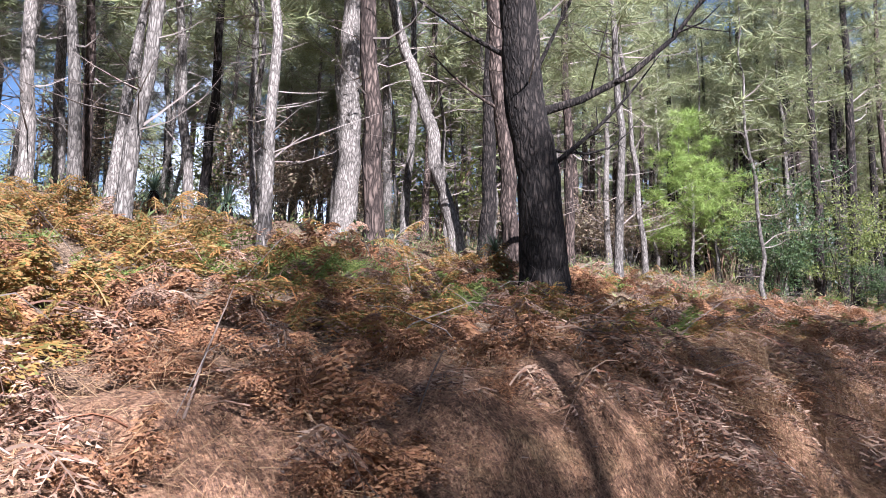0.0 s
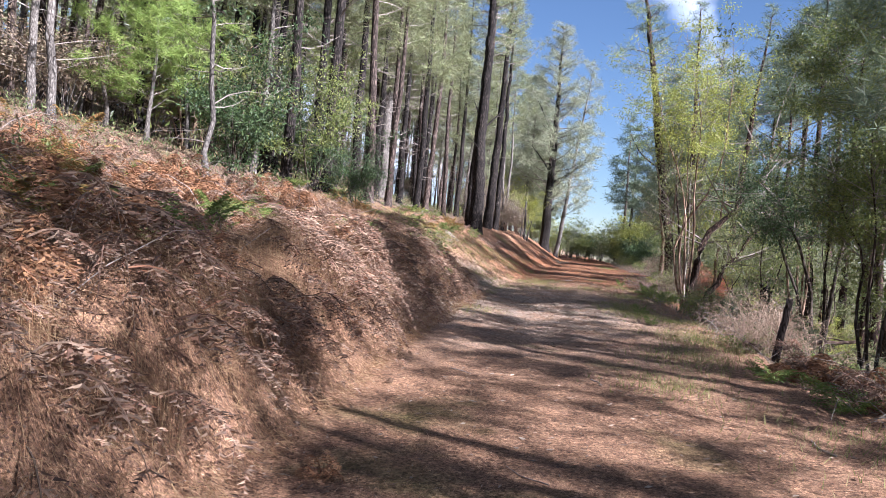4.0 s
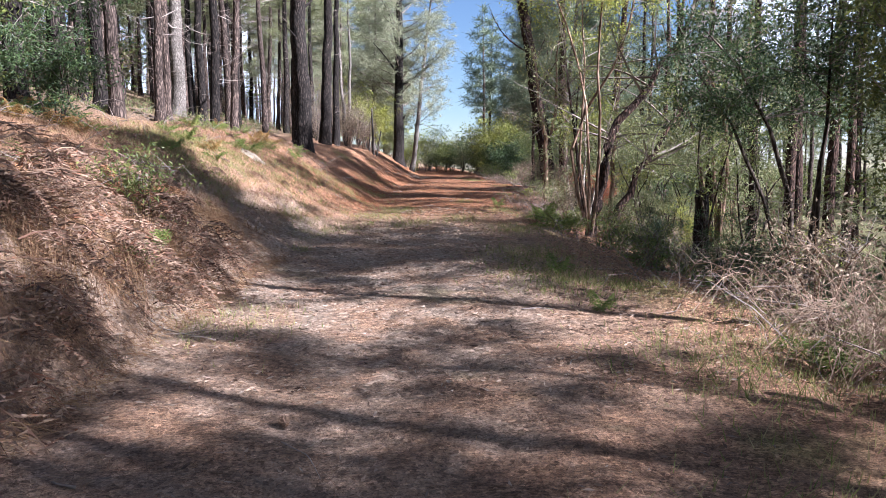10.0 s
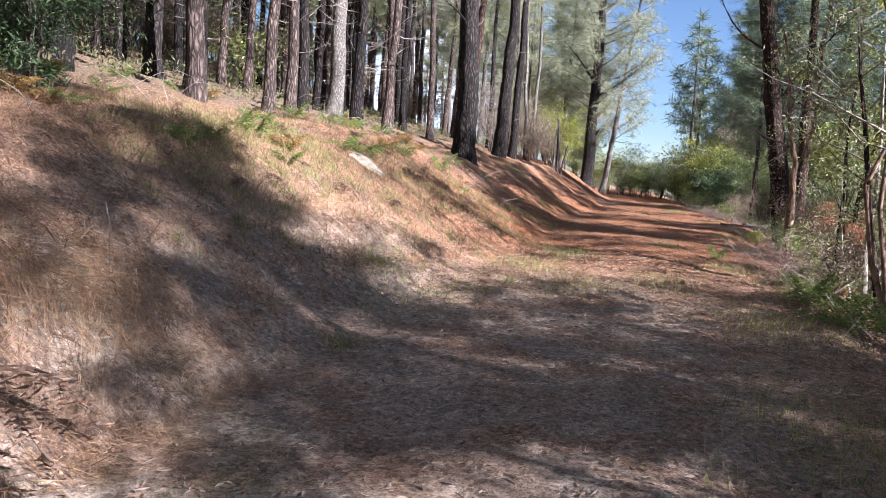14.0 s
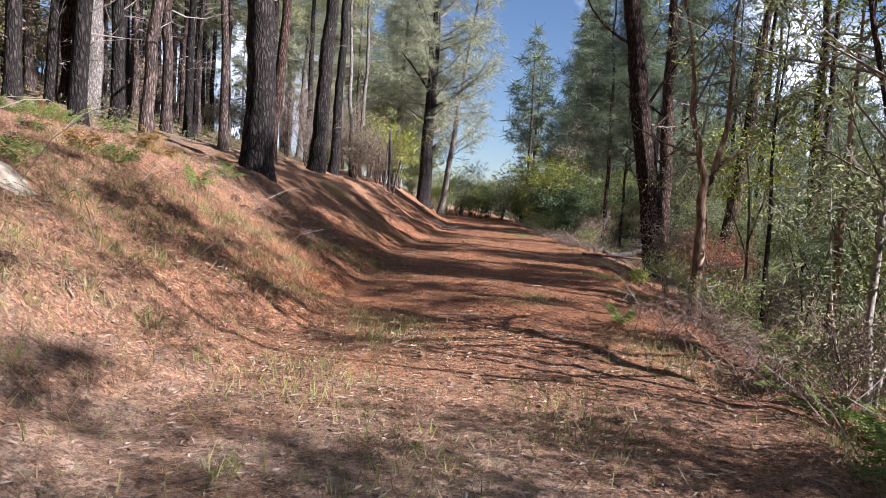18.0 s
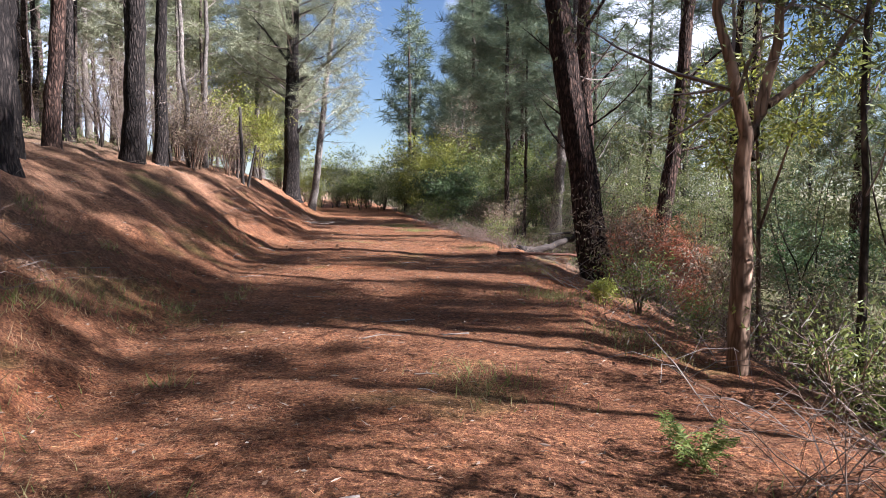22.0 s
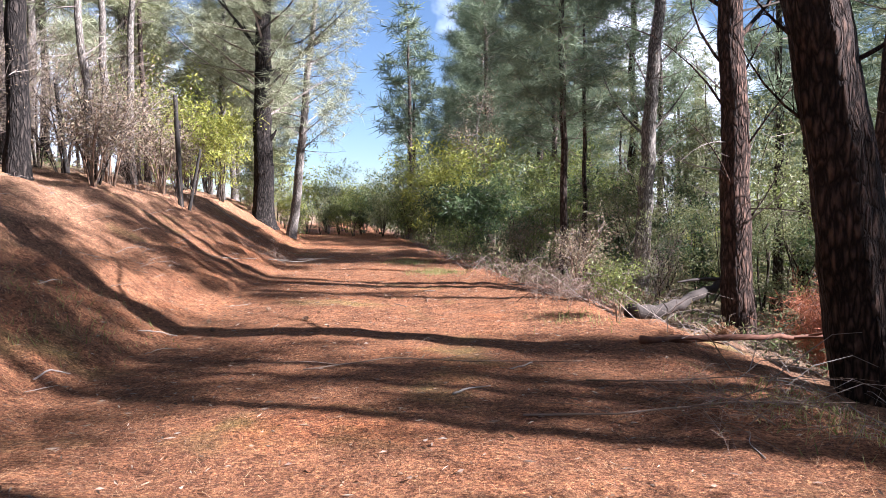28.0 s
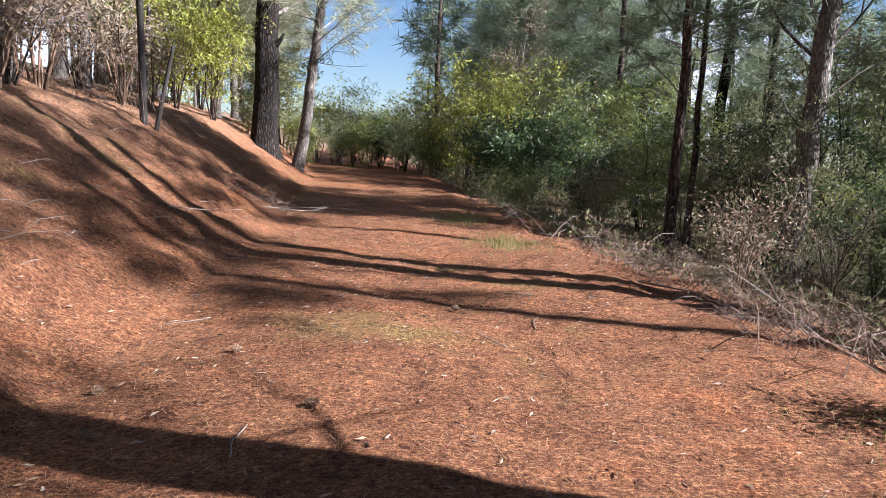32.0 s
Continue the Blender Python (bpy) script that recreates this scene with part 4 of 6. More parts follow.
place(bush("wattle_tree", "dark leafy tree hanging towards the track", "tree", 104, [
    ([(0, 0, -.3), (-.1, 0, 1.2), (-.3, .2, 2.6), (-.9, .3, 3.8), (-1.6, .4, 4.6)], .06), ([(.3, .3, -.2), (.5, .3, 2), (.8, .6, 3.6), (1.3, .8, 5.2)], .06), ([(.1, -.3, -.2), (0, -.7, 1.8), (-.2, -1.2, 3.4), (-.5, -1.8, 4.8)], .05), ([(.1, .4, -.2), (-.4, .8, 2), (-.9, 1.4, 3.4), (-1.4, 2.1, 4.4)], .05)],
    LEAF_DARK, .085, 17000, BARK_STEM, .5, 26, stem_name="trunk", tight=.34, low=.55), 6.4, 4.6)
place(bush("wattle_tree", "green leafy tree among pines", "tree", 105, spray(6, 2, 7.4, 2.2, .04), LEAF_GREEN, .085, 26000, BARK_STEM, .55, 44, low=.5, stem_name="trunk", tight=.33), 7.2, .6)
place(bush("wattle_tree", "leafy green tree leaning over the fall", "tree", 119, spray(19, 3, 5.4, 1.6, .04), LEAF_GREEN, .085, 17000, BARK_STEM, .5, 34, low=.5, stem_name="trunk", tight=.33), 6.2, -.1)
# added so that its crown shades the track
DUSKY = bush("wattle_tree", "tall leafy tree added below the track for shade", "tree", 117, spray(18, 2, 8.2, 2.0, .05), LEAF_GREEN, .09, 20000, BARK_STEM, .55, 44, stem_name="trunk", tight=.33, low=.55)
place(DUSKY, 8.2, 1.9)
place(bush("wattle_tree", "sunlit green tree top behind dark leaves", "tree", 106, spray(7, 2, 7.4, 2.0, .05), LEAF_YELLOW, .1, 11000, BARK_STEM, .5, 22, stem_name="trunk", tight=.33, low=.6), 11.4, 5.6)
place(bush("sapling", "slender sapling with curved stem and dark leaves", "tree", 107, [([(0, 0, -.2), (.1, 0, 1.2), (-.15, .1, 2.4), (.2, .1, 4.2)], .035), ([(0, 0, -.2), (.3, .1, 1.4), (.7, .2, 2.8), (.9, .2, 4)], .03)], LEAF_GREEN, .1, 2200, BARK_STEM, .4, 9), 5.6, 7.2)
place(bush("sapling", "slender sapling with curved stem and dark leaves", "tree", 108, [([(0, 0, -.2), (-.1, 0, 1.2), (.25, .1, 2.6), (.3, .3, 4.4)], .04), ([(0, 0, -.2), (.3, .3, 1.4), (.2, .6, 3.2)], .03)], LEAF_GREEN, .1, 2200, BARK_STEM, .4, 9), 6.8, 2.4)
place(bush("sapling", "white-barked sapling with narrow leaves", "tree", 109, [([(0, 0, -.2), (-.05, 0, 1.0), (.05, .1, 2.2), (-.1, .1, 4.4)], .06), ([(.1, .1, -.2), (.3, .1, .9), (.5, .2, 2.0), (.9, .3, 3.6)], .04), ([(-.1, 0, -.2), (-.4, .1, .9), (-.5, .1, 2.2)], .025)], LEAF_OLIVE, .1, 1900, BARK_WHITE, .34, 10), 3.9, 11.2)
place(bush("sapling", "pale brown forked sapling with crooked limbs", "tree", 110, [([(0, 0, -.2), (-.03, 0, 1.2), (.03, 0, 2.1), (-.14, .05, 2.7), (-.22, .1, 3.6), (-.5, .2, 5.2)], .105), ([(.02, 0, 2.0), (.2, .05, 2.5), (.32, .1, 3.2), (.25, .1, 4.6), (.5, .2, 6.2)], .07), ([(.22, .05, 2.5), (.9, .2, 3.0), (1.6, .2, 3.8)], .04)], LEAF_OLIVE, .08, 2600, BARK_SMOOTH, .36, 10, stem_name="trunk"), 3.5, 15.8)
place(bush("sapling", "thin straight sapling in shade", "tree", 111, [([(0, 0, -.2), (.05, 0, 1.5), (0, .1, 3.2), (.1, .1, 5.0)], .05)], LEAF_GREEN, .08, 1500, BARK_STEM, .36, 8), 4.4, 15.4)
place(bush("sapling", "brown sapling with bright narrow leaves", "tree", 112, [([(0, 0, -.2), (.02, 0, 1.6), (.05, .1, 3.4), (.1, .1, 6.0)], .095), ([(0, 0, -.1), (.5, -.1, .8), (.9, -.2, 1.9)], .03)], LEAF_YELLOW, .09, 2200, BARK_SMOOTH, .4, 9, stem_name="trunk"), 5.6, 15.6)
place(bush("sapling", "slender sapling with long narrow yellow-green leaves", "tree", 118, [([(0, 0, -.2), (.05, .1, 1.6), (-.1, .1, 3.2), (-.5, .1, 4.6)], .035), ([(0, 0, 1.2), (-.4, .2, 2.4), (-.9, .3, 3.3)], .02), ([(0, .05, 1.6), (.3, -.1, 2.8), (.6, -.2, 4.0)], .022)], LEAF_YELLOW, .11, 2600, BARK_SMOOTH, .34, 10, stem_name="trunk", low=.45, tight=.45), 5.3, 18.6)
place(bush("shrub", "small bright green shrub at the track edge", "shrub", 113, spray(9, 5, .7, .3, .008), LEAF_GREEN, .05, 700, BARK_SMOOTH, .14, 7), 3.35, 26.6)
place(bush("shrub", "small bright green shrub at the track edge", "shrub", 114, spray(10, 3, .34, .14, .008), LEAF_YELLOW, .07, 300, BARK_SMOOTH, .1, 6), 3.3, 19.0)

place(bush("wattle_tree", "half-bare tree with dry pale brown leaves", "tree", 116, spray(17, 5, 7.6, 2.0, .05), LEAF_DRY, .13, 2600, BARK_PALE, .5, 12, stem_name="trunk"), 6.4, 54.5)
# another tree added for shade, its dense crown between sun and track
place(bush("wattle_tree", "dark leafy tree added below the track for shade", "tree", 115, spray(16, 4, 8.0, 2.4, .06), LEAF_DARK, .1, 15000, BARK_STEM, .55, 24, stem_name="trunk", tight=.33, low=.5), 9.6, .2)
# shrubs, each kind built once and repeated
OLIVE = bush("shrub", "olive-leaved shrub with thin stems", "shrub", 120, spray(20, 4, 4.6, 1.7, .03), LEAF_OLIVE, .09, 4600, BARK_STEM, .36, 9, group="shrubs", low=.12, reach=1.5, tight=.38)
GREEN = bush("shrub", "dense green shrub with small leaves", "shrub", 121, spray(21, 4, 3.0, 1.4, .02), LEAF_GREEN, .09, 4600, BARK_STEM, .36, 9, group="shrubs", low=.12, reach=1.5, tight=.36)
DARK = bush("shrub", "dense dark green shrub with small leaves", "shrub", 122, spray(22, 4, 2.6, 1.4, .02), LEAF_DARK, .09, 6000, BARK_STEM, .36, 11, group="shrubs", low=.12, reach=1.5, tight=.38)
YELLOW = bush("shrub", "yellow-green shrub in sunlight", "shrub", 123, spray(23, 4, 3.4, 1.5, .02), LEAF_YELLOW, .09, 4600, BARK_STEM, .36, 9, group="shrubs", low=.12, reach=1.5, tight=.36)
LOW = bush("shrub", "low green shrub on the ground", "shrub", 124, spray(24, 7, .8, .6, .015), LEAF_GREEN, .07, 900, BARK_SMOOTH, .22, 6, group="shrubs", low=.12, reach=1.5)
DRY = bush("shrub", "half-dead shrub with dry leaves", "shrub", 125, spray(25, 7, 1.6, .8, .02), LEAF_DRY, .08, 900, BARK_SMOOTH, .4, 8, group="shrubs")
DEADPINE = bush("shrub", "fallen pine branch with red-brown dead needles", "shrub", 126, spray(26, 6, 1.5, .9, .02), NEEDLES_DEAD, .17, 7000, BARK_RED, .3, 12, group="shrubs", tight=.3, slim=.2, low=.15, reach=1.4)
THICK = bush("shrub", "tangle of bare grey-brown dead branches", "shrub", 127, spray(27, 9, 2.5, 1.5, .022), LEAF_DRY, .07, 500, BARK_STEM, .35, 16, group="shrubs", tight=.35, slim=.3, low=.15, reach=1.5)
FAR_OF = {}
for near, leaf, seed, height in ((OLIVE, LEAF_OLIVE, 134, 4.6), (GREEN, LEAF_GREEN, 135, 3.0), (DARK, LEAF_DARK, 136, 2.6), (YELLOW, LEAF_YELLOW, 137, 3.4)):
    FAR_OF[near.name] = bush("shrub", near["label"] + ", by the bend", "shrub", seed, spray(seed, 6, height, 1.6, .03), leaf, .17, 2600, BARK_STEM, .5, 9, group="shrubs", low=.2, reach=1.3, tight=.3)
first = set()
for kind, x, y, s in [
        (OLIVE, 8.8, 19.8, 1.1), (OLIVE, 6.2, 13.8, .9), (OLIVE, 7.8, 15.4, .9), (OLIVE, 10.6, 29, 1.1), (OLIVE, 9.0, 33, 1.2), (OLIVE, 2.8, 57, .75),
        (OLIVE, 8.8, 12.5, 1.3), (OLIVE, -3.9, 53, .9), (OLIVE, -8, 45.5, 1.0), (OLIVE, -6.6, 49.5, 1.1), (OLIVE, 9.5, 37, 1.2), (OLIVE, -.5, 66, .8), (OLIVE, -4.4, 63, 1.4), (OLIVE, -7.5, 58, 1.2),
        (OLIVE, 8.2, 22.4, .9), (OLIVE, 8.2, 36.2, 1.0), (DRY, 8.0, 38.5, 1.6), (GREEN, 6.8, 40.5, 1.2), (YELLOW, 4.8, 47.5, 1.1), (OLIVE, 8.8, 31.2, .8), (YELLOW, 3.6, 50, 1.05), (GREEN, 6.2, 44, 1.1),
        (DARK, 4.3, 43.5, 1.0), (DARK, 5.6, 41.8, 1.1), (DARK, 4.9, 45.6, 1.1), (GREEN, -7.6, 4.0, 1.3), (DARK, -6.3, 4.4, .9), (DARK, -8.6, 1.2, 1.4), (OLIVE, -10.5, 4.8, 1.0), (DARK, -9.3, 6.6, 1.5), 
        (YELLOW, 5.0, 54, 1.2), (OLIVE, 6.8, 56, .95), (OLIVE, 3.2, 58.5, .7), (OLIVE, 5.4, 51, .85), (DARK, 4.0, 46.0, 1.05), (OLIVE, 1.6, 54, .6), (GREEN, 2.7, 52.4, .85), (GREEN, .2, 57, .75), (OLIVE, -1.2, 60, .7), (DARK, 1.7, 57, .9), (YELLOW, .8, 60.5, .75), (OLIVE, 3.9, 48.5, .72), (YELLOW, -5.3, 44.2, .85), (YELLOW, -4.7, 46.3, .8), (YELLOW, -7.3, 47.5, 1.1), (YELLOW, 1.0, 63, .7), (YELLOW, 6.4, 9.8, .45), (YELLOW, 7.4, 6.2, .4), (YELLOW, -2.4, 60, .9), (YELLOW, -6.5, 53, 1.1),
        (YELLOW, -6.2, 46.8, .7), (DARK, 3.9, 1.4, .34), (LOW, 3.3, 2.6, .7), (DARK, 3.7, 4.2, .4), (LOW, 3.4, 5.6, .8), (LOW, 3.4, 39.6, 1.2), (LOW, 3.0, 41.2, 1.0), (DARK, 4.6, -.2, .4), (DRY, 5.2, 17.2, .7), (DEADPINE, 5.7, 23.4, .7), (LOW, 4.1, 17.8, .7), (LOW, 3.9, 19.3, .9), (LOW, -2.7, -1.0, .8), (DARK, 5.0, 3.0, .5), (DEADPINE, 4.9, 22.3, .55), (LOW, 3.4, 14.2, .9), (LOW, -4.2, 50, 1.3), (LOW, -2.5, 53, 1.2),
        (DRY, 4.0, -1.0, .8), (DRY, 3.3, 10.4, .6), (DRY, -4.9, 38.2, 1.3), (DRY, -5.6, 36.2, 1.5), (DRY, -6.6, 37.8, 1.4), (DRY, -5.2, 33.8, 1.2), (DRY, -5.0, 40.5, 1.2), (DRY, 4.3, 31.4, .8), (DRY, 5.0, 18.9, .8), (DRY, 4.6, 21.6, 1.0), (DRY, 5.2, 39.5, 1.0),
        (THICK, 5.9, 36.6, .6), (GREEN, 6.3, 38.2, .85), (THICK, 6.6, 33.0, .6), (DARK, 7.6, 36.8, 1.1), (OLIVE, 6.9, 34.4, .62), (OLIVE, 8.8, 40.2, .8), (DARK, 7.4, 42.4, 1.2), (OLIVE, 9.6, 42.4, .8), (YELLOW, 10.4, 38.2, .9), (DARK, 8.6, 34.6, 1.1), (OLIVE, 7.9, 32.2, .6), (OLIVE, 10.8, 34.8, .85), (DARK, 10.2, 31.6, 1.2), (GREEN, 12.2, 36.4, 1.3), (OLIVE, 12.6, 31.6, .9), (DARK, 12.4, 41.2, 1.4), (GREEN, 9.2, 46.8, 1.3), (DARK, 7.8, 48.4, 1.2), (OLIVE, 8.4, 52.6, .9), (GREEN, 9.4, 29.0, 1.0), (DARK, 11.4, 27.6, 1.2), (OLIVE, 8.6, 27.4, .6), (DARK, 9.8, 24.0, 1.0),
        (GREEN, -2.6, 56, .55), (OLIVE, -1.6, 58.5, .4), (GREEN, -.6, 59, .6), (DARK, .6, 58, .65), (OLIVE, 1.3, 55.6, .35), (GREEN, 2.3, 54.8, .55), (DARK, 3.2, 53.4, .6), (GREEN, -.2, 62, .7), (OLIVE, -3.6, 57.5, .45), (DARK, -1.4, 61.8, .7), (YELLOW, -3.2, 55.2, .45), (GREEN, 3.4, 51.4, .5), (DARK, 4.4, 49.4, .6), (GREEN, -4.8, 54.4, .6),
        (THICK, -5.5, 34.8, 1.0), (THICK, -6.5, 35.9, 1.1), (THICK, -5.9, 38.9, 1.0), (THICK, -6.9, 33.2, 1.1), (THICK, -7.6, 37.2, 1.2), (THICK, -6.6, 31.2, .9), (THICK, -8.2, 34.4, 1.2),
        (DEADPINE, 5.9, 25.9, .8), (DEADPINE, 6.9, 24.6, .85), (DEADPINE, 6.0, 22.8, .6), (DEADPINE, 6.7, 27.5, .6), (DEADPINE, 7.6, 26.4, .8), (DEADPINE, 5.2, 20.1, .5)]:
    turn = (x * 7.3 + y * 3.1) % 6.283
    if y > 42:
        kind = FAR_OF.get(kind.name, kind)
    if kind.name in first:
        copy_at(kind, x, y, turn, s)
    else:
        first.add(kind.name)
        place(kind, x, y, turn, s)


def understorey(kinds, count, box, seed, keep, size=(.8, 1.5)):
    rng = np.random.default_rng(seed)
    made = 0
    while made < count:
        x, y = rng.uniform(box[0], box[1]), rng.uniform(box[2], box[3])
        k, turn, s = int(rng.integers(len(kinds))), rng.uniform(0, 6.283), rng.uniform(*size)
        if keep(x, y):
            copy_at(kinds[k], x, y, turn, s)
            made += 1


FAR_GREEN = bush("shrub", "green undergrowth below the trees", "shrub", 130, spray(30, 5, 3.0, 1.6, .03), LEAF_GREEN, .26, 500, BARK_SMOOTH, .8, 5, group="shrubs", low=.12, reach=1.5)
FAR_OLIVE = bush("shrub", "olive undergrowth below the trees", "shrub", 131, spray(31, 5, 3.6, 1.6, .03), LEAF_OLIVE, .26, 500, BARK_SMOOTH, .8, 5, group="shrubs", low=.12, reach=1.5)
FAR_YELLOW = bush("shrub", "yellow-green undergrowth in sunlight", "shrub", 133, spray(33, 5, 3.2, 1.5, .03), LEAF_YELLOW, .26, 700, BARK_SMOOTH, .7, 5, group="shrubs", low=.12, reach=1.5)
FAR_DRY = bush("shrub", "dry leafless undergrowth below the trees", "shrub", 132, spray(32, 9, 2.2, 1.4, .02), LEAF_DRY, .14, 300, BARK_PALE, .6, 8, group="shrubs")
place(FAR_GREEN, 13.0, 8.0)
place(FAR_OLIVE, 12.0, 22.0)
place(FAR_DRY, -16.0, 12.0)
place(FAR_YELLOW, 5.0, 72.0)
understorey([FAR_GREEN, FAR_OLIVE, FAR_OLIVE], 62, (9.5, 40, -20, 75), 140, lambda x, y: x > 11.5 or y > 30, (.6, 1.1))
understorey([FAR_GREEN, FAR_OLIVE, FAR_YELLOW], 26, (-24, 24, 68, 110), 141, lambda x, y: abs(x + 6) > 2 and gap(x, y), (1.0, 2.0))
understorey([FAR_GREEN, FAR_DRY, FAR_OLIVE], 46, (-42, -20, 6, 64), 143, lambda x, y: True, (1.0, 1.7))
understorey([FAR_DRY, FAR_DRY, FAR_GREEN], 70, (-34, -13, -26, 56), 142, lambda x, y: y > 0 or x < -16 or (x * 7) % 1 < .4, (.6, 1.4))


# ---- ferns ----
def frond(b, base, az, rise, length, droop, rng, fine=8, hang=.1, wide=.75):
    """One arching fern frond: a stalk, side branches, and leaflets on them; hang bends the side branches down."""
    t = np.linspace(0, 1, 7)
    flat = np.array([math.cos(az), math.sin(az), 0])
    p = np.asarray(base) + np.outer(t * length * math.cos(rise), flat)
    p[:, 2] += length * (t * math.sin(rise) - droop * t ** 2.2)
    tube(b, p, .006 * (1.1 - t), 3, cap=False)
    roll = rng.normal(0, .5)
    side = np.array([-math.sin(az) * math.cos(roll), math.cos(az) * math.cos(roll), math.sin(roll)])
    n = fine if fine else 15
    for k in np.linspace(.22, .97, n):
        c = np.array([np.interp(k, t, p[:, q]) for q in range(3)])
        ln = length * .34 * (1.03 - k) ** .75 + .02
        for s in (-1, 1):
            d = side * s + flat * .45 + [0, 0, rng.uniform(-.3, .2) - hang]
            d /= np.linalg.norm(d)
            if fine:
                m = fine - 3
                f = np.tile(np.linspace(.08, .98, m), 2)
                way = np.outer(np.repeat([-1.0, 1.0], m), flat) + d * .55 + rng.normal(0, .18, (2 * m, 3))
                spikes(b, [c], [d], ln, .006, rng)
                spikes(b, c + np.outer(f * ln, d), way, ln * .27 * (1.12 - f) + .014, ln * wide / fine + .006, rng)
            else:
                leaves(b, [c], [d], ln, ln * .085 + .006, rng, .9)


def fern(label, material, seed, n, length, droop, rise=(.5, 1.2), hang=.1):
    rng = np.random.default_rng(seed)
    top = root("fern", 0, 0, 0, label, "fern", "bracken ferns")
    for i in range(n):
        b = Build()
        frond(b, (0, 0, -.03), i * 6.283 / n + rng.uniform(-.4, .4), rng.uniform(*rise), length * rng.uniform(.7, 1.1), droop * rng.uniform(.6, 1.3), rng, 10, hang)
        part("frond", b.mesh("frond", material), top)
    return top


DEAD_FERNS = [fern("dead brown bracken fern, drooping", BRACKEN_DEAD, 200 + i, 7, 1.05 + .08 * i, .75, (.85, 1.4), .7) for i in range(4)]
GOLD_FERNS = [fern("bracken fern turning gold and orange", BRACKEN_GOLD, 210 + i, 7, 1.1, .5, (.8, 1.35), .3) for i in range(3)]
GREEN_FERNS = [fern("fresh green bracken fern", BRACKEN_GREEN, 220 + i, 6, 1.0, .42, (.7, 1.3), .1) for i in range(3)]


UPPER_BRACKEN = []


def sow_ferns(kinds, count, box, seed, keep, size=(.7, 1.25)):
    """Ferns far up the bank or the slope are gathered, to be joined."""
    rng = np.random.default_rng(seed)
    made = 0
    while made < count:
        x, y = rng.uniform(box[0], box[1]), rng.uniform(box[2], box[3])
        k, turn, s = int(rng.integers(len(kinds))), rng.uniform(0, 6.283), rng.uniform(*size)
        if keep(x, y):
            ob = kinds[k]
            if ob.location.length == 0:
                place(ob, x, y, turn, s)
            elif x < float(left_edge(y)) - 3.3:
                UPPER_BRACKEN.append((ob, Matrix.Translation((x, y, gz(x, y))) @ Matrix.Rotation(turn, 4, "Z") @ Matrix.Scale(s, 4)))
            else:
                copy_at(ob, x, y, turn, s)
            made += 1


bank = lambda x, y: x < float(left_edge(y)) - .75
sow_ferns(DEAD_FERNS, 140, (-7.5, -1.8, -25, .5), 230, bank, (.5, .95))
sow_ferns(DEAD_FERNS, 44, (-3.8, -1.7, -22, -14), 238, lambda x, y: x < float(left_edge(y)) - .3, (.4, .7))
sow_ferns(GOLD_FERNS, 56, (-8.5, -2.6, -25, -10), 231, lambda x, y: x < float(left_edge(y)) - 1.5, (.5, .95))
sow_ferns(GREEN_FERNS, 44, (-7.0, -2.6, -24, 1), 232, lambda x, y: x < float(left_edge(y)) - 1.4, (.45, .9))
sow_ferns(DEAD_FERNS, 34, (2.6, 5.6, -15, -4.2), 233, lambda x, y: x > float(right_edge(y)) + .35, (.5, .95))
sow_ferns(GREEN_FERNS, 12, (2.6, 5.6, -13, -3), 234, lambda x, y: x > float(right_edge(y)) + .3, (.5, .8))
sow_ferns(GOLD_FERNS + GREEN_FERNS * 2, 50, (-8.5, -3.6, 3.0, 17), 235, lambda x, y: x < float(left_edge(y)) - 2.4, (.35, .65))
sow_ferns(GREEN_FERNS, 20, (2.2, 5.5, 0, 17), 236, lambda x, y: x > float(right_edge(y)) + .5, (.5, .9))
sow_ferns(DEAD_FERNS, 14, (2.4, 6.5, 8, 34), 237, lambda x, y: x > float(right_edge(y)) + .7, (.4, .7))
for x, y, s in ((1.78, 13.05, .5), (-4.4, 14.8, .6), (1.75, -1.45, .35), (-2.5, -1.7, .6), (-3.1, -.6, .7), (2.7, -7.0, .6), (1.7, .9, .45)):
    copy_at(GREEN_FERNS[int(abs(x * 10)) % 3], x, y, x * 3, s)
copy_at(DEAD_FERNS[1], -.98, -12.2, .4, .3)
copy_at(DEAD_FERNS[2], 3.2, -6.2, 1.0, .95)
copy_at(DEAD_FERNS[0], 3.5, -5.9, 2.0, .9)
join_woods(UPPER_BRACKEN, "bracken_thicket", "brown and gold bracken high on the bank", "bracken")


# ---- what nobody could count ----
def on_ground(x, y, lift=0.0):
    return np.stack([x, y, ground_height(x, y) + lift], 1)


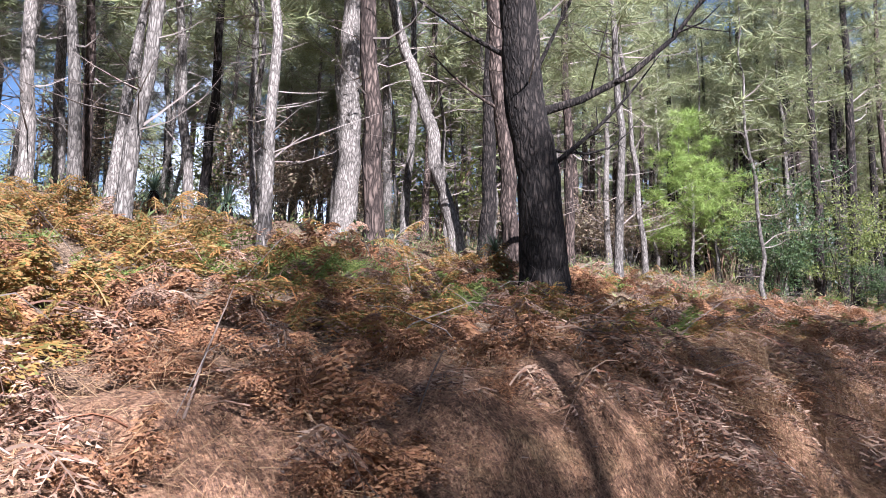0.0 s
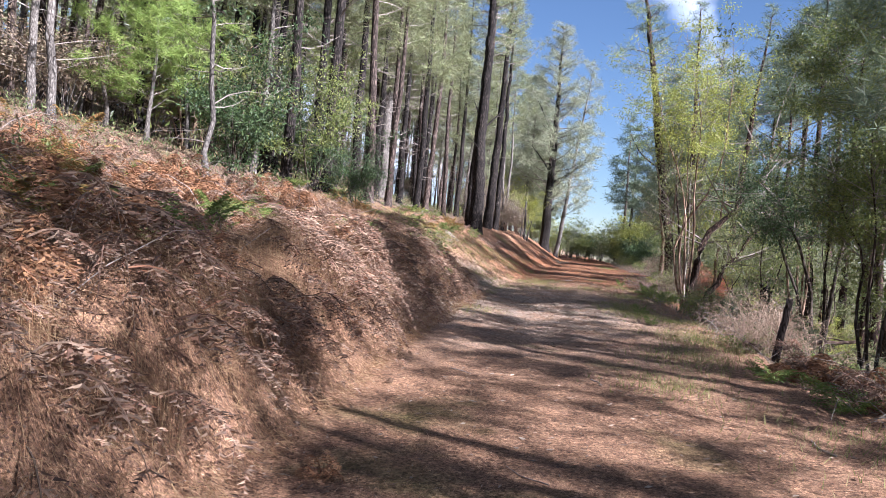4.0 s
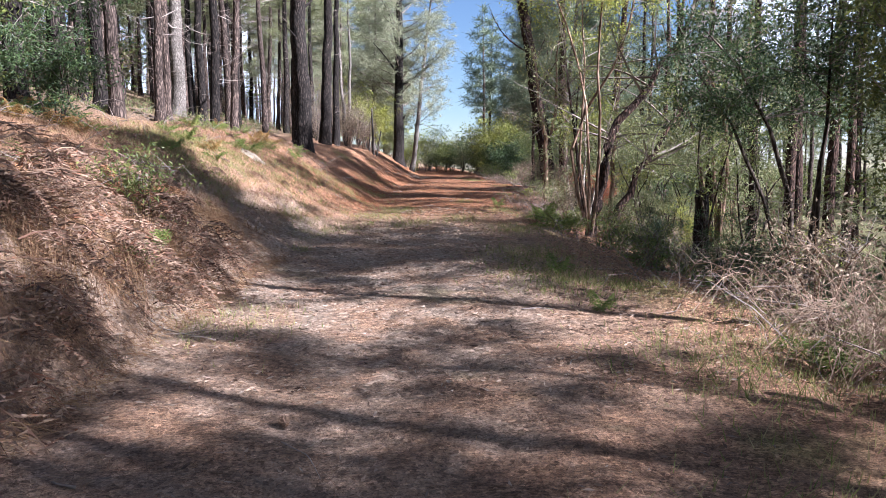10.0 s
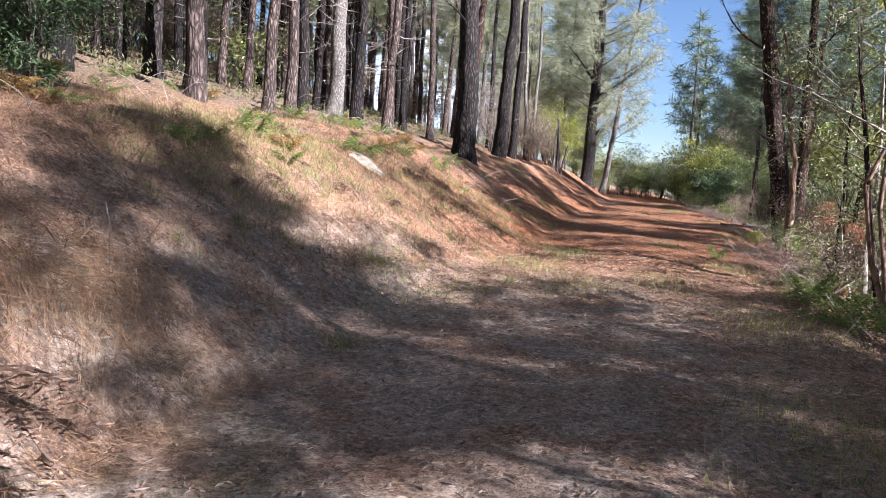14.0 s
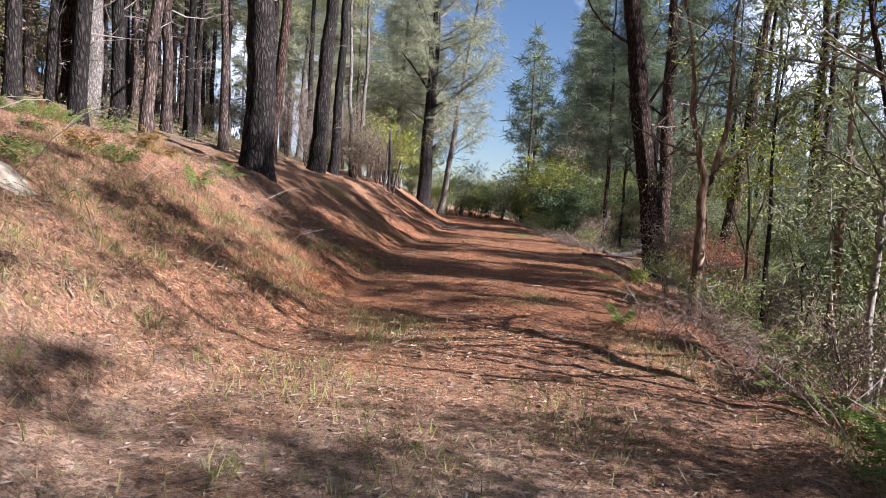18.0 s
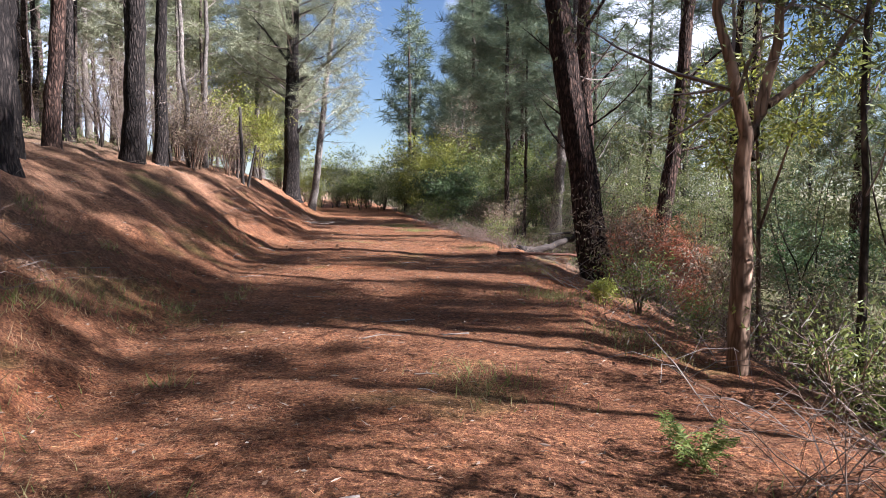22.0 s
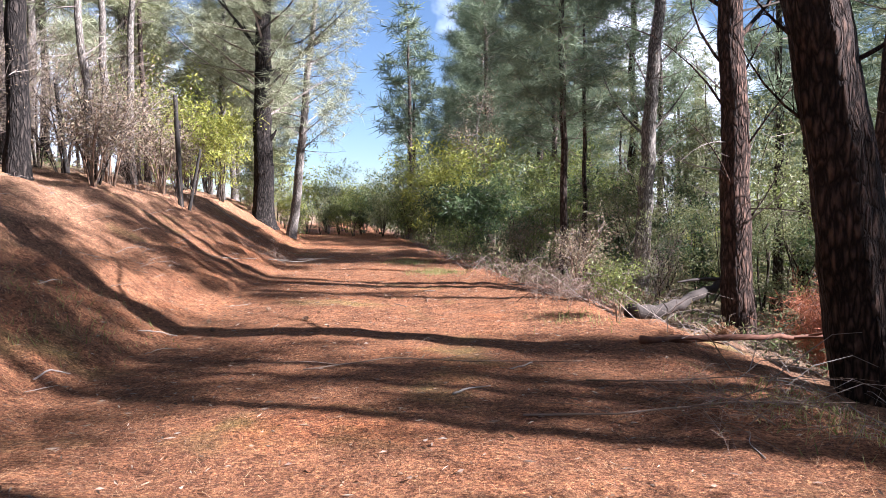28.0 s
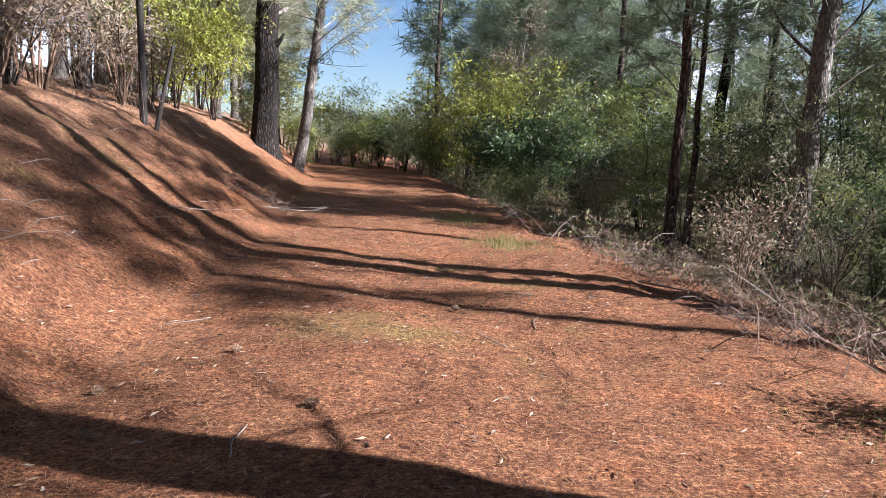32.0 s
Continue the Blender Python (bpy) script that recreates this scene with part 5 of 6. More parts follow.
def thicket():
    """Old collapsed bracken that covers the bank."""
    rng = np.random.default_rng(240)
    b = Build()
    for _ in range(760):
        y = rng.uniform(-26, 1)
        x = float(left_edge(y)) - .5 - rng.uniform(0, 1) ** 1.2 * 7
        frond(b, (x, y, gz(x, y) + rng.uniform(.0, .25)), rng.uniform(0, 6.283), rng.uniform(.2, 1.1), rng.uniform(.4, .8), rng.uniform(.6, 1.2), rng, 9, .7, .45)
    for i in range(330):
        y = rng.uniform(-15, -3.5) if i % 3 else rng.normal(-6.4, 1.1)
        x = float(right_edge(y)) + .5 + rng.uniform(0, 1) * 3
        near = math.exp(-((y + 6.2) / 2.2) ** 2)
        frond(b, (x, y, gz(x, y) + rng.uniform(.0, .15 + .25 * near)), rng.uniform(0, 6.283), rng.uniform(.1, .8 + .4 * near), rng.uniform(.3, .7 + .25 * near), rng.uniform(.4, 1.1), rng, 9, .7, .45)
    for i in range(470):
        y = rng.uniform(-9, .2) if i % 3 else rng.uniform(-18, -8)
        x = float(left_edge(y)) - rng.uniform(.15, 1.7)
        frond(b, (x, y, gz(x, y) + rng.uniform(.05, .45)), rng.normal(0, .9), rng.uniform(.0, .7), rng.uniform(.5, 1.0), rng.uniform(.9, 1.6), rng, 9, .7, .45)
    for _ in range(110):
        y = rng.uniform(2, 18)
        x = float(left_edge(y)) - 1.2 - rng.uniform(0, 1) * 4
        frond(b, (x, y, gz(x, y)), rng.uniform(0, 6.283), rng.uniform(.2, 1.1), rng.uniform(.25, .5), rng.uniform(.4, 1.0), rng, 9, .7, .45)
    tagged(new("dead_bracken", b.mesh("dead_bracken", BRACKEN_OLD)), "thick mat of collapsed brown bracken on the bank", "bracken", kind="stuff")
    b = Build()
    for _ in range(330):
        y = rng.uniform(-26, -3) if rng.uniform() < .2 else rng.uniform(-26, -17.5)
        x = float(left_edge(y)) - 2.4 - rng.uniform(0, 1) * 5.5
        frond(b, (x, y, gz(x, y) + rng.uniform(.05, .3)), rng.uniform(0, 6.283), rng.uniform(.4, 1.2), rng.uniform(.5, .95), rng.uniform(.4, .9), rng, 9, .7, .45)
    tagged(new("turning_bracken", b.mesh("turning_bracken", BRACKEN_GOLD)), "tangled golden bracken on top of the bank", "bracken", kind="stuff")


thicket()


def blades(name, label, material, seed, pos, length, width, up=.8, spread=.5, category="grass"):
    rng = np.random.default_rng(seed)
    n = len(pos)
    d = rng.normal(0, spread, (n, 3))
    d[:, 2] = np.abs(d[:, 2]) * .3 + up
    b = Build()
    spikes(b, pos, d, length * rng.uniform(.5, 1.2, n), width, rng)
    return tagged(new(name, b.mesh(name, material)), label, category, kind="stuff")


def straw_on_bank():
    rng = np.random.default_rng(250)
    n = 34000
    y = rng.uniform(-25, 2, n)
    x = left_edge(y) - rng.uniform(0, 1, n) ** 1.5 * 2.2 + .15
    p = on_ground(x, y, rng.uniform(0, .16, n))
    d = np.stack([rng.normal(.45, .35, n), rng.normal(0, .5, n), rng.normal(-.25, .35, n)], 1)
    b = Build()
    spikes(b, p, d, rng.uniform(.1, .34, n), .0035, rng)
    # matted clumps that hang down the face in strands
    m = 300
    cy = rng.uniform(-17, 1.5, m)
    cx = left_edge(cy) - rng.uniform(.35, 1.5, m)
    k = 70
    fall, lean = np.repeat(rng.uniform(.25, .6, m), k), np.repeat(rng.normal(0, .25, m), k)
    hx, hy = np.repeat(cx, k) + rng.normal(0, .07, m * k), np.repeat(cy, k) + rng.normal(0, .14, m * k)
    top = on_ground(hx, hy, rng.uniform(.02, .3, m * k))
    mid = top + np.stack([rng.uniform(.05, .3, m * k), lean * fall + rng.normal(0, .06, m * k), -fall * rng.uniform(.05, .35, m * k)], 1)
    spikes(b, top, mid - top, np.linalg.norm(mid - top, axis=1) * 1.3, .003, rng)
    spikes(b, mid, np.stack([rng.uniform(.0, .25, m * k), lean + rng.normal(0, .2, m * k), np.full(m * k, -1.0)], 1), fall * rng.uniform(.4, .9, m * k), .003, rng)
    tagged(new("dry_grass", b.mesh("dry_grass", STRAW)), "dry straw and needles hanging over the cut bank", "grass", kind="stuff")


straw_on_bank()


def verge_grass():
    rng = np.random.default_rng(251)
    pts = []
    for cx, cy, r, n in [(3.3, -3.2, .9, 1200), (3.3, -1.8, .8, 700), (2.5, .2, .5, 500), (2.4, 8.2, .5, 500), (.6, 8.6, .6, 400), (2.2, -3.4, .8, 900), (1.7, .2, .9, 1400), (1.5, 2.4, .8, 1000), (1.7, 6.0, .8, 900), (2.0, 11.2, .8, 700), (1.9, -6.0, .8, 700), (1.4, -8.2, .6, 400), (-1.4, 9.2, .9, 700), (-2.6, 12.6, 1.0, 900), (-2.3, 6.0, 1.0, 800), (-3.4, 8.6, 1.2, 900),
                         (1.6, 37.0, .7, 900), (1.9, 33.6, .6, 700), (2.8, 26.6, .5, 140), (-2.4, 18.0, .8, 400), (2.6, 19.0, .5, 500), (2.7, 16.4, .5, 400), (-1.6, -2.0, .6, 300), (-4.0, 11.4, 1.2, 1400), (-4.6, 8.0, 1.0, 1200), (-3.4, 14.4, 1.0, 900), (-4.9, 6.4, 1.3, 2200), (-5.6, 8.2, 1.3, 2000), (-4.2, 5.0, .9, 1000), (-5.0, 5.6, 1.0, 900), (-1.0, 11.6, .7, 500), (-.4, 7.4, .6, 400), (.9, 14.6, .4, 200), (-2.8, 25.4, .8, 300), (2.9, -10, 1.0, 500), (3.1, 22.4, .5, 400)]:
        pts.append(np.stack([rng.normal(cx, r * .5, n), rng.normal(cy, r * .8, n)], 1))
    q = np.concatenate(pts)
    blades("grass", "short green and yellowing grass along the verges", GRASS, 252, on_ground(q[:, 0], q[:, 1], -.01), .13, .008, .8, .45)
    m = 90
    ty = rng.uniform(3, 20, m)
    tx = left_edge(ty) + rng.uniform(-4.6, .8, m)
    k = rng.integers(14, 60, m)
    qx, qy = np.repeat(tx, k), np.repeat(ty, k)
    blades("grass", "green and yellow tussocks scattered on the bank", GRASS, 254, on_ground(qx + rng.normal(0, .09, len(qx)), qy + rng.normal(0, .09, len(qx)), -.01), .17, .01, .8, .55)
    n = 17000
    y = -1 + 20 * rng.uniform(0, 1, n) ** 1.5
    x = left_edge(y) - .4 - rng.uniform(0, 1, n) * 4.5
    blades("dry_grass", "thin dry grass on the sunny bank", STRAW, 253, on_ground(x, y, -.01), .2, .007, .7, .55)


verge_grass()


def litter():
    rng = np.random.default_rng(260)
    n = 270000
    y = rng.uniform(-24, 46, n)
    x = rng.uniform(-1, 1, n)
    x = np.where(x < 0, left_edge(y) + (x + .5) * 3 - rng.uniform(0, 1, n) ** 2 * 2.5, 0) * (x < 0) + np.where(x >= 0, left_edge(y) + x * (right_edge(y) - left_edge(y) + .8), 0) * (x >= 0)
    bare = (y > -7) & (y < 7) & (rng.uniform(0, 1, n) < .6)
    x, y = x[~bare], y[~bare]
    n = len(x)
    a = rng.uniform(0, 6.283, n)
    b = Build()
    ln = rng.uniform(.06, .15, n)
    end = on_ground(x + np.cos(a) * ln, y + np.sin(a) * ln, rng.uniform(.0, .016, n))
    p = on_ground(x, y, rng.uniform(.002, .02, n))
    d = end - p
    side = np.stack([-np.sin(a), np.cos(a), np.zeros(n)], 1)
    wd = rng.uniform(.0007, .0019, n)[:, None]
    v = np.stack([p - side * wd, p + side * wd, end], 1).reshape(-1, 3)
    b.add(v, np.arange(len(v)).reshape(-1, 3))
    tagged(new("pine_needles", b.mesh("pine_needles", LITTER)), "fallen orange-brown pine needles on the track", "pine needles", kind="stuff")
    n = 26000
    y = np.where(rng.uniform(0, 1, n) < .55, rng.uniform(-4, 12, n), rng.uniform(-24, 44, n))
    x = left_edge(y) - 1.5 + rng.uniform(0, 1, n) * (right_edge(y) - left_edge(y) + 3) - (rng.uniform(0, 1, n) < .3) * rng.uniform(0, 3, n)
    b = Build()
    d = np.stack([rng.normal(0, 1, n), rng.normal(0, 1, n), rng.normal(0, .12, n)], 1)
    leaves(b, on_ground(x, y, .012), d, rng.uniform(.03, .085, n), rng.uniform(.008, .02, n), rng, .3)
    tagged(new("fallen_leaves", b.mesh("fallen_leaves", CHIPS)), "dry curled leaves and bark flakes on the track", "leaves", kind="stuff")


litter()


def dead_twigs():
    """Fine dead twigs lying in the undergrowth."""
    rng = np.random.default_rng(270)
    b = Build()
    for i in range(2600):
        y = rng.uniform(-22, 46)
        if i % 3:
            x = float(right_edge(y)) + .45 + rng.uniform(0, 1) ** 1.4 * 5
        else:
            x = float(left_edge(y)) - .8 - rng.uniform(0, 1) ** 1.2 * 7
        a, ln, rise = rng.uniform(0, 6.283), rng.uniform(.3, 1.1), rng.uniform(-.05, .75)
        if i % 3 == 0 and y > 16:
            ln, rise = ln * .45, rise * .2
        p0 = np.array([x, y, gz(x, y) + .02])
        d = np.array([math.cos(a), math.sin(a), rise])
        p = p0 + np.outer([0, .35, .7, 1], d * ln)
        p[:, 2] += np.array([0, .12, .12, -.05]) * ln
        p[:, :2] += rng.normal(0, .04, (4, 2))
        r = rng.uniform(.002, .006)
        tube(b, p, [r, r * .9, r * .6, r * .3], 3, cap=False)
    tagged(new("dead_twigs", b.mesh("dead_twigs", DEAD_TWIG)), "grey dead twigs tangled in the undergrowth", "twigs", kind="stuff")


dead_twigs()


def undergrowth():
    """Low leafy growth on the slopes under the trees."""
    rng = np.random.default_rng(280)
    b = Build()
    n = 3000
    y = rng.uniform(-16, 58, n)
    x = right_edge(y) + np.interp(y, [4, 8, 26, 30], [1.2, 2.8, 2.8, 1.2]) + rng.uniform(0, 1, n) ** 1.5 * 15
    m = 1300
    y2 = rng.uniform(-26, 50, m)
    x2 = left_edge(y2) - 4.5 - rng.uniform(0, 1, m) ** 1.3 * 16
    keep = (y2 < 3) | (x2 < -8)
    x, y = np.concatenate([x, x2[keep]]), np.concatenate([y, y2[keep]])
    k = 26
    cx, cy, size = np.repeat(x, k), np.repeat(y, k), np.repeat(rng.uniform(.15, .5, len(x)), k)
    t = len(cx)
    px, py = cx + rng.normal(0, .2, t), cy + rng.normal(0, .2, t)
    p = on_ground(px, py, rng.uniform(0, 1, t) ** 1.5 * size)
    d = rng.normal(0, .6, (t, 3)) + [0, 0, .6]
    leaves(b, p, d, .03 + size * rng.uniform(.1, .26, t), .012 + size * rng.uniform(.03, .07, t), rng)
    tagged(new("undergrowth", b.mesh("undergrowth", UNDERGROWTH)), "low mixed green and brown undergrowth below the trees", "undergrowth", kind="stuff")


undergrowth()


# ---- wood on the ground ----
def branch_thing(name, label, pts, r, material, seed, twigs=0, category="branch", sides=8, group=""):
    """A piece of fallen wood along the points (height above the ground)."""
    rng = np.random.default_rng(seed)
    p = np.array([(x, y, gz(x, y) + h) for x, y, h in pts])
    base = p[0].copy()
    p = p - base
    k = np.linspace(0, len(p) - 1, max(8, len(p) * 4))
    q = np.stack([np.interp(k, np.arange(len(p)), p[:, c]) for c in range(3)], 1)
    q[1:-1] += rng.normal(0, r * .2, q[1:-1].shape)
    top = root(name, *base, label, category, group)
    b = Build()
    tube(b, q, r * (1 - .55 * np.linspace(0, 1, len(q))), sides, .09, rng)
    b.f.append(list(range(sides))[::-1])
    part("stem", b.mesh("stem", material, True), top)
    for i in range(twigs):
        b = Build()
        at = q[rng.integers(2, len(q))]
        a = rng.uniform(0, 6.283)
        ln = rng.uniform(.3, .9) * np.linalg.norm(q[-1]) * .5
        t = np.linspace(0, 1, 5)
        w = at + np.outer(t * ln, [math.cos(a), math.sin(a), 0])
        w[:, 2] += np.sin(t * 2.6) * ln * rng.uniform(.02, .12)
        w[:, 2] = np.maximum(w[:, 2], np.array([gz(base[0] + u[0], base[1] + u[1]) for u in w]) - base[2] + .01)
        tube(b, w, r * .4 * (1 - .7 * t), 4, cap=False)
        part("twig", b.mesh("twig", material, True), top)
    return top


branch_thing("log", "weathered grey fallen log with a broken end", [(4.1, 28.2, .1), (4.7, 28.45, .22), (5.3, 28.7, .5), (5.9, 28.95, .85), (6.6, 29.3, 1.1)], .11, DARK_WOOD, 300, 2, "log", 14)
branch_thing("log", "rotten reddish log lying at the track edge", [(2.95, 24.9, .05), (3.7, 25.0, .14), (4.6, 25.15, .36), (5.6, 25.35, .6)], .042, RED_WOOD, 301, 3, "log", 12)
branch_thing("log", "dark fallen trunk in the undergrowth", [(4.1, 1.2, .2), (5.4, 1.8, .45), (6.8, 2.6, .8)], .07, ROTTEN, 302, 3, "log", 10)
branch_thing("fallen_branch", "thin fallen branch lying across the track", [(-.35, 24.1, .02), (.4, 24.35, .03), (1.1, 24.2, .03), (2.1, 24.1, .05)], 0.007, BRUSH, 303, 3)
branch_thing("fallen_branch", "curved grey branch with bare twigs on the track", [(1.2, 22.6, .02), (1.8, 22.5, .03), (2.6, 22.45, .06), (3.4, 22.3, .1)], 0.008, BRUSH, 304, 9)
branch_thing("fallen_branch", "curved grey branch with bare twigs on the track", [(1.9, 23.4, .03), (2.4, 23.0, .1), (3.0, 22.9, .12), (3.6, 23.1, .1)], 0.007, BRUSH, 305, 9)
branch_thing("fallen_branch", "bare branched limb lying on the bank", [(-2.6, 32.4, .05), (-2.2, 33.0, .12), (-1.9, 33.6, .2)], 0.006, DEAD_TWIG, 306, 5)
branch_thing("fallen_branch", "bare branched limb lying at the foot of the bank", [(-1.9, 35.8, .04), (-1.2, 36.5, .08), (-.7, 37.2, .1)], 0.012, BLEACHED, 307, 10)
branch_thing("fallen_branch", "long grey branch lying down the bank", [(-4.6, 17.2, .08), (-3.8, 16.4, .08), (-2.9, 15.7, .06)], 0.013, BRUSH, 308, 6)
branch_thing("fallen_branch", "long grey branch lying down the bank", [(-4.9, 18.6, .06), (-4.0, 17.6, .08), (-3.2, 17.2, .05)], 0.01, BRUSH, 309, 5)
branch_thing("fallen_branch", "long grey branch below a pine", [(-4.3, 41.6, .06), (-3.6, 40.6, .06), (-2.9, 39.8, .05)], 0.013, BLEACHED, 310, 3)
branch_thing("fallen_branch", "bleached stick standing out of the bracken", [(-2.25, -20.35, .0), (-2.7, -20.05, .2), (-3.6, -19.45, .42)], 0.007, BRUSH, 311, 0)
branch_thing("fallen_branch", "pale forked stick at the foot of the bank", [(-2.5, -2.3, .05), (-2.0, -2.55, .07), (-1.5, -2.7, .03)], 0.012, BLEACHED, 312, 5)
branch_thing("fallen_branch", "pale stick at the edge of the track", [(2.9, 31.0, .03), (3.2, 30.2, .12), (3.5, 29.6, .06)], 0.012, BLEACHED, 313, 4)
branch_thing("fallen_branch", "bare branch over the track edge", [(3.0, -1.3, .12), (3.6, -1.6, .28), (4.4, -2.1, .36)], 0.013, BLEACHED, 314, 5)


def sticks():
    rng = np.random.default_rng(320)
    for i in range(70):
        y = rng.uniform(-20, 40)
        x = rng.uniform(float(left_edge(y)) - 1.5, float(right_edge(y)) + .3)
        a, ln = rng.uniform(0, 6.283), rng.uniform(.12, .5)
        dx, dy = math.cos(a) * ln, math.sin(a) * ln
        branch_thing("stick", "small dead stick lying on the needles", [(x, y, .008), (x + dx * .5 - dy * .1, y + dy * .5 + dx * .1, .014), (x + dx, y + dy, .01)], rng.uniform(.004, .01), (BLEACHED, DEAD_TWIG)[i % 2], 321 + i, 0, "stick", 5, "sticks on the track")


sticks()


def brush_pile(x, y, n, width, height, label, material, seed, length=1.3):
    """A heap of bare arching branches."""
    rng = np.random.default_rng(seed)
    top = root("brush_pile", x, y, gz(x, y), label, "brush pile")
    for i in range(n):
        a = rng.uniform(0, 6.283)
        o = rng.normal(0, width * .4, 2)
        ln = length * rng.uniform(.5, 1.1)
        t = np.linspace(0, 1, 7)
        p = np.outer(t - .35, [math.cos(a) * ln, math.sin(a) * ln, 0])
        p[:, :2] += o + np.outer(np.sin(t * 3), rng.normal(0, .08, 2))
        p[:, 2] = np.sin(np.clip(t * rng.uniform(2.2, 3.2), 0, 3.1)) * height * rng.uniform(.35, 1.1)
        low = np.array([gz(x + u[0], y + u[1]) for u in p]) - top.location.z
        p[:, 2] += low
        r = rng.uniform(.0022, .0055)
        b = Build()
        tube(b, p, r * (1 - .7 * t), 5, cap=False)
        for _ in range(8):
            k = rng.integers(2, 6)
            d = rng.normal(0, .5, 3) + [math.cos(a) * .5, math.sin(a) * .5, -.1]
            tube(b, p[k] + np.outer([0, .5, 1], d * ln * .3) + np.outer([0, .04, 0], [0, 0, 1]), [r * .6, r * .4, r * .15], 3, cap=False)
        part("branch", b.mesh("branch", material), top)
    return top


CANE = shades("dry_cane", [(.312, .218, .148), (.39, .296, .211), (.234, .156, .109), (.343, .265, .203)], .85)
brush_pile(3.45, -3.3, 140, .75, .8, "heap of pale bare branches arching over the verge", CANE, 330, 1.0)
brush_pile(3.4, -1.6, 30, .8, .5, "tangle of bare branches beside the track", CANE, 331)
brush_pile(4.6, 1.2, 44, 1.5, .7, "tangle of grey dead twigs in deep shade", DEAD_TWIG, 348, 1.1)
brush_pile(4.5, 4.4, 44, 1.4, .6, "tangle of grey dead twigs in deep shade", DEAD_TWIG, 349, 1.1)
brush_pile(2.85, 12.4, 90, 1.1, .42, "heap of reddish-grey dead twigs at the track edge", BRUSH, 332, .85)
brush_pile(2.7, 10.3, 60, .8, .34, "heap of reddish-grey dead twigs at the track edge", BRUSH, 333, .85)
brush_pile(3.5, 28.6, 60, 1.0, .34, "heap of dead pine twigs on a low mound", BRUSH, 346, .8)
brush_pile(3.7, 30.6, 60, 1.2, .4, "heap of dead pine twigs on a low mound", BRUSH, 347, .85)
brush_pile(3.5, 32.4, 46, 1.0, .4, "heap of dead pine twigs on a low mound", BRUSH, 334, .85)
brush_pile(4.4, 17.0, 36, .9, .6, "tangle of grey dead twigs below the track", BRUSH, 335, .85)
brush_pile(2.7, 22.3, 26, .9, .16, "loose tangle of thin curved grey branches on the track", BRUSH, 338, 1.0)
brush_pile(-4.4, 16.6, 18, 1.2, .2, "scatter of thin grey branches on the bank", BRUSH, 339, 1.2)
brush_pile(-1.9, 36.2, 16, .9, .25, "scatter of thin grey branches at the foot of the bank", BRUSH, 340, 1.0)
brush_pile(5.2, 21.4, 40, 1.2, .8, "tangle of grey dead twigs below the track", BRUSH, 336, .85)
brush_pile(-5.2, 37.2, 50, 1.4, 1.2, "thicket of bare upright twigs on the bank", BRUSH, 337, .85)


def stake(x, y, h, r, lean, label, seed, material):
    rng = np.random.default_rng(seed)
    top = root("dead_stem", x, y, gz(x, y), label, "dead stem")
    t = np.linspace(0, 1, 12)
    p = np.stack([lean[0] * t * h + rng.normal(0, r * .06, 12), lean[1] * t * h + rng.normal(0, r * .06, 12), t * h - .15], 1)
    b = Build()
    tube(b, p, r * (1.15 - .3 * t), 14, .03, rng)
    part("stem", b.mesh("stem", material, True), top)
    return top


stake(3.3, -4.45, 1.1, .055, (.16, .05), "broken grey stem leaning beside the track", 340, BARK_PINE)
stake(-4.15, 37.0, 2.9, .06, (-.03, .0), "charred thin dead stem standing on the bank", 341, CHARRED)
stake(-4.05, 37.3, 1.7, .04, (.2, .0), "charred thin dead stem leaning on the bank", 342, CHARRED)
stake(-4.6, 38.6, 2.2, .045, (.05, .0), "charred thin dead stem standing on the bank", 343, CHARRED)
stake(-6.3, 35.6, 2.4, .05, (-.1, .0), "charred thin dead stem standing on the bank", 344, CHARRED)
stake(5.9, 8.0, 1.7, .16, (.0, .0), "dark broken trunk in the undergrowth", 345, BARK_DARK)


def grass_tree(x, y, s, seed):
    """A tuft of stiff arching leaves."""
    rng = np.random.default_rng(seed)
    top = root("grass_tree", x, y, gz(x, y), "dark grass tree with a skirt of stiff narrow leaves", "grass tree", "grass trees")
    b = Build()
    tube(b, [(0, 0, -.1), (0, 0, .2), (0, 0, .35 * s)], [.12, .11, .08], 10)
    part("trunk", b.mesh("trunk", BARK_DARK), top)
    b = Build()
    for _ in range(200):
        a, rise = rng.uniform(0, 6.283), rng.uniform(-.3, 1.4)
        ln = rng.uniform(.7, 1.15) * s
        t = np.linspace(0, 1, 5)
        flat = np.array([math.cos(a), math.sin(a), 0])
        p = np.outer(t * ln * math.cos(rise), flat)
        p[:, 2] = .35 * s + ln * (t * math.sin(rise) - .55 * t ** 2)
        sd = np.array([-math.sin(a), math.cos(a), 0]) * .006
        w = (1.1 - t)[:, None]
        v = np.concatenate([p - sd * w, p + sd * w])
        i = np.arange(4)
        b.add(v, np.stack([i, i + 1, i + 6, i + 5], 1))
    part("leaf_skirt", b.mesh("leaf_skirt", SPEAR), top)["kind"] = "stuff"
    return top


for x, y, h, seed in ((-11.6, -20.6, 1.2, 356), (-11.9, -15.3, 1.0, 357), (-9.8, -13.4, 1.0, 358), (-8.6, -11.6, .9, 359), (-12.6, -16.4, 1.1, 361)):
    grass_tree(x, y, h, seed)
grass_tree(6.3, -1.2, 1.15, 350)
grass_tree(5.6, -3.9, 1.2, 351)
grass_tree(7.6, .3, 1.1, 352)
grass_tree(6.9, 26.8, .9, 353)
grass_tree(5.1, 8.6, 1.0, 354)


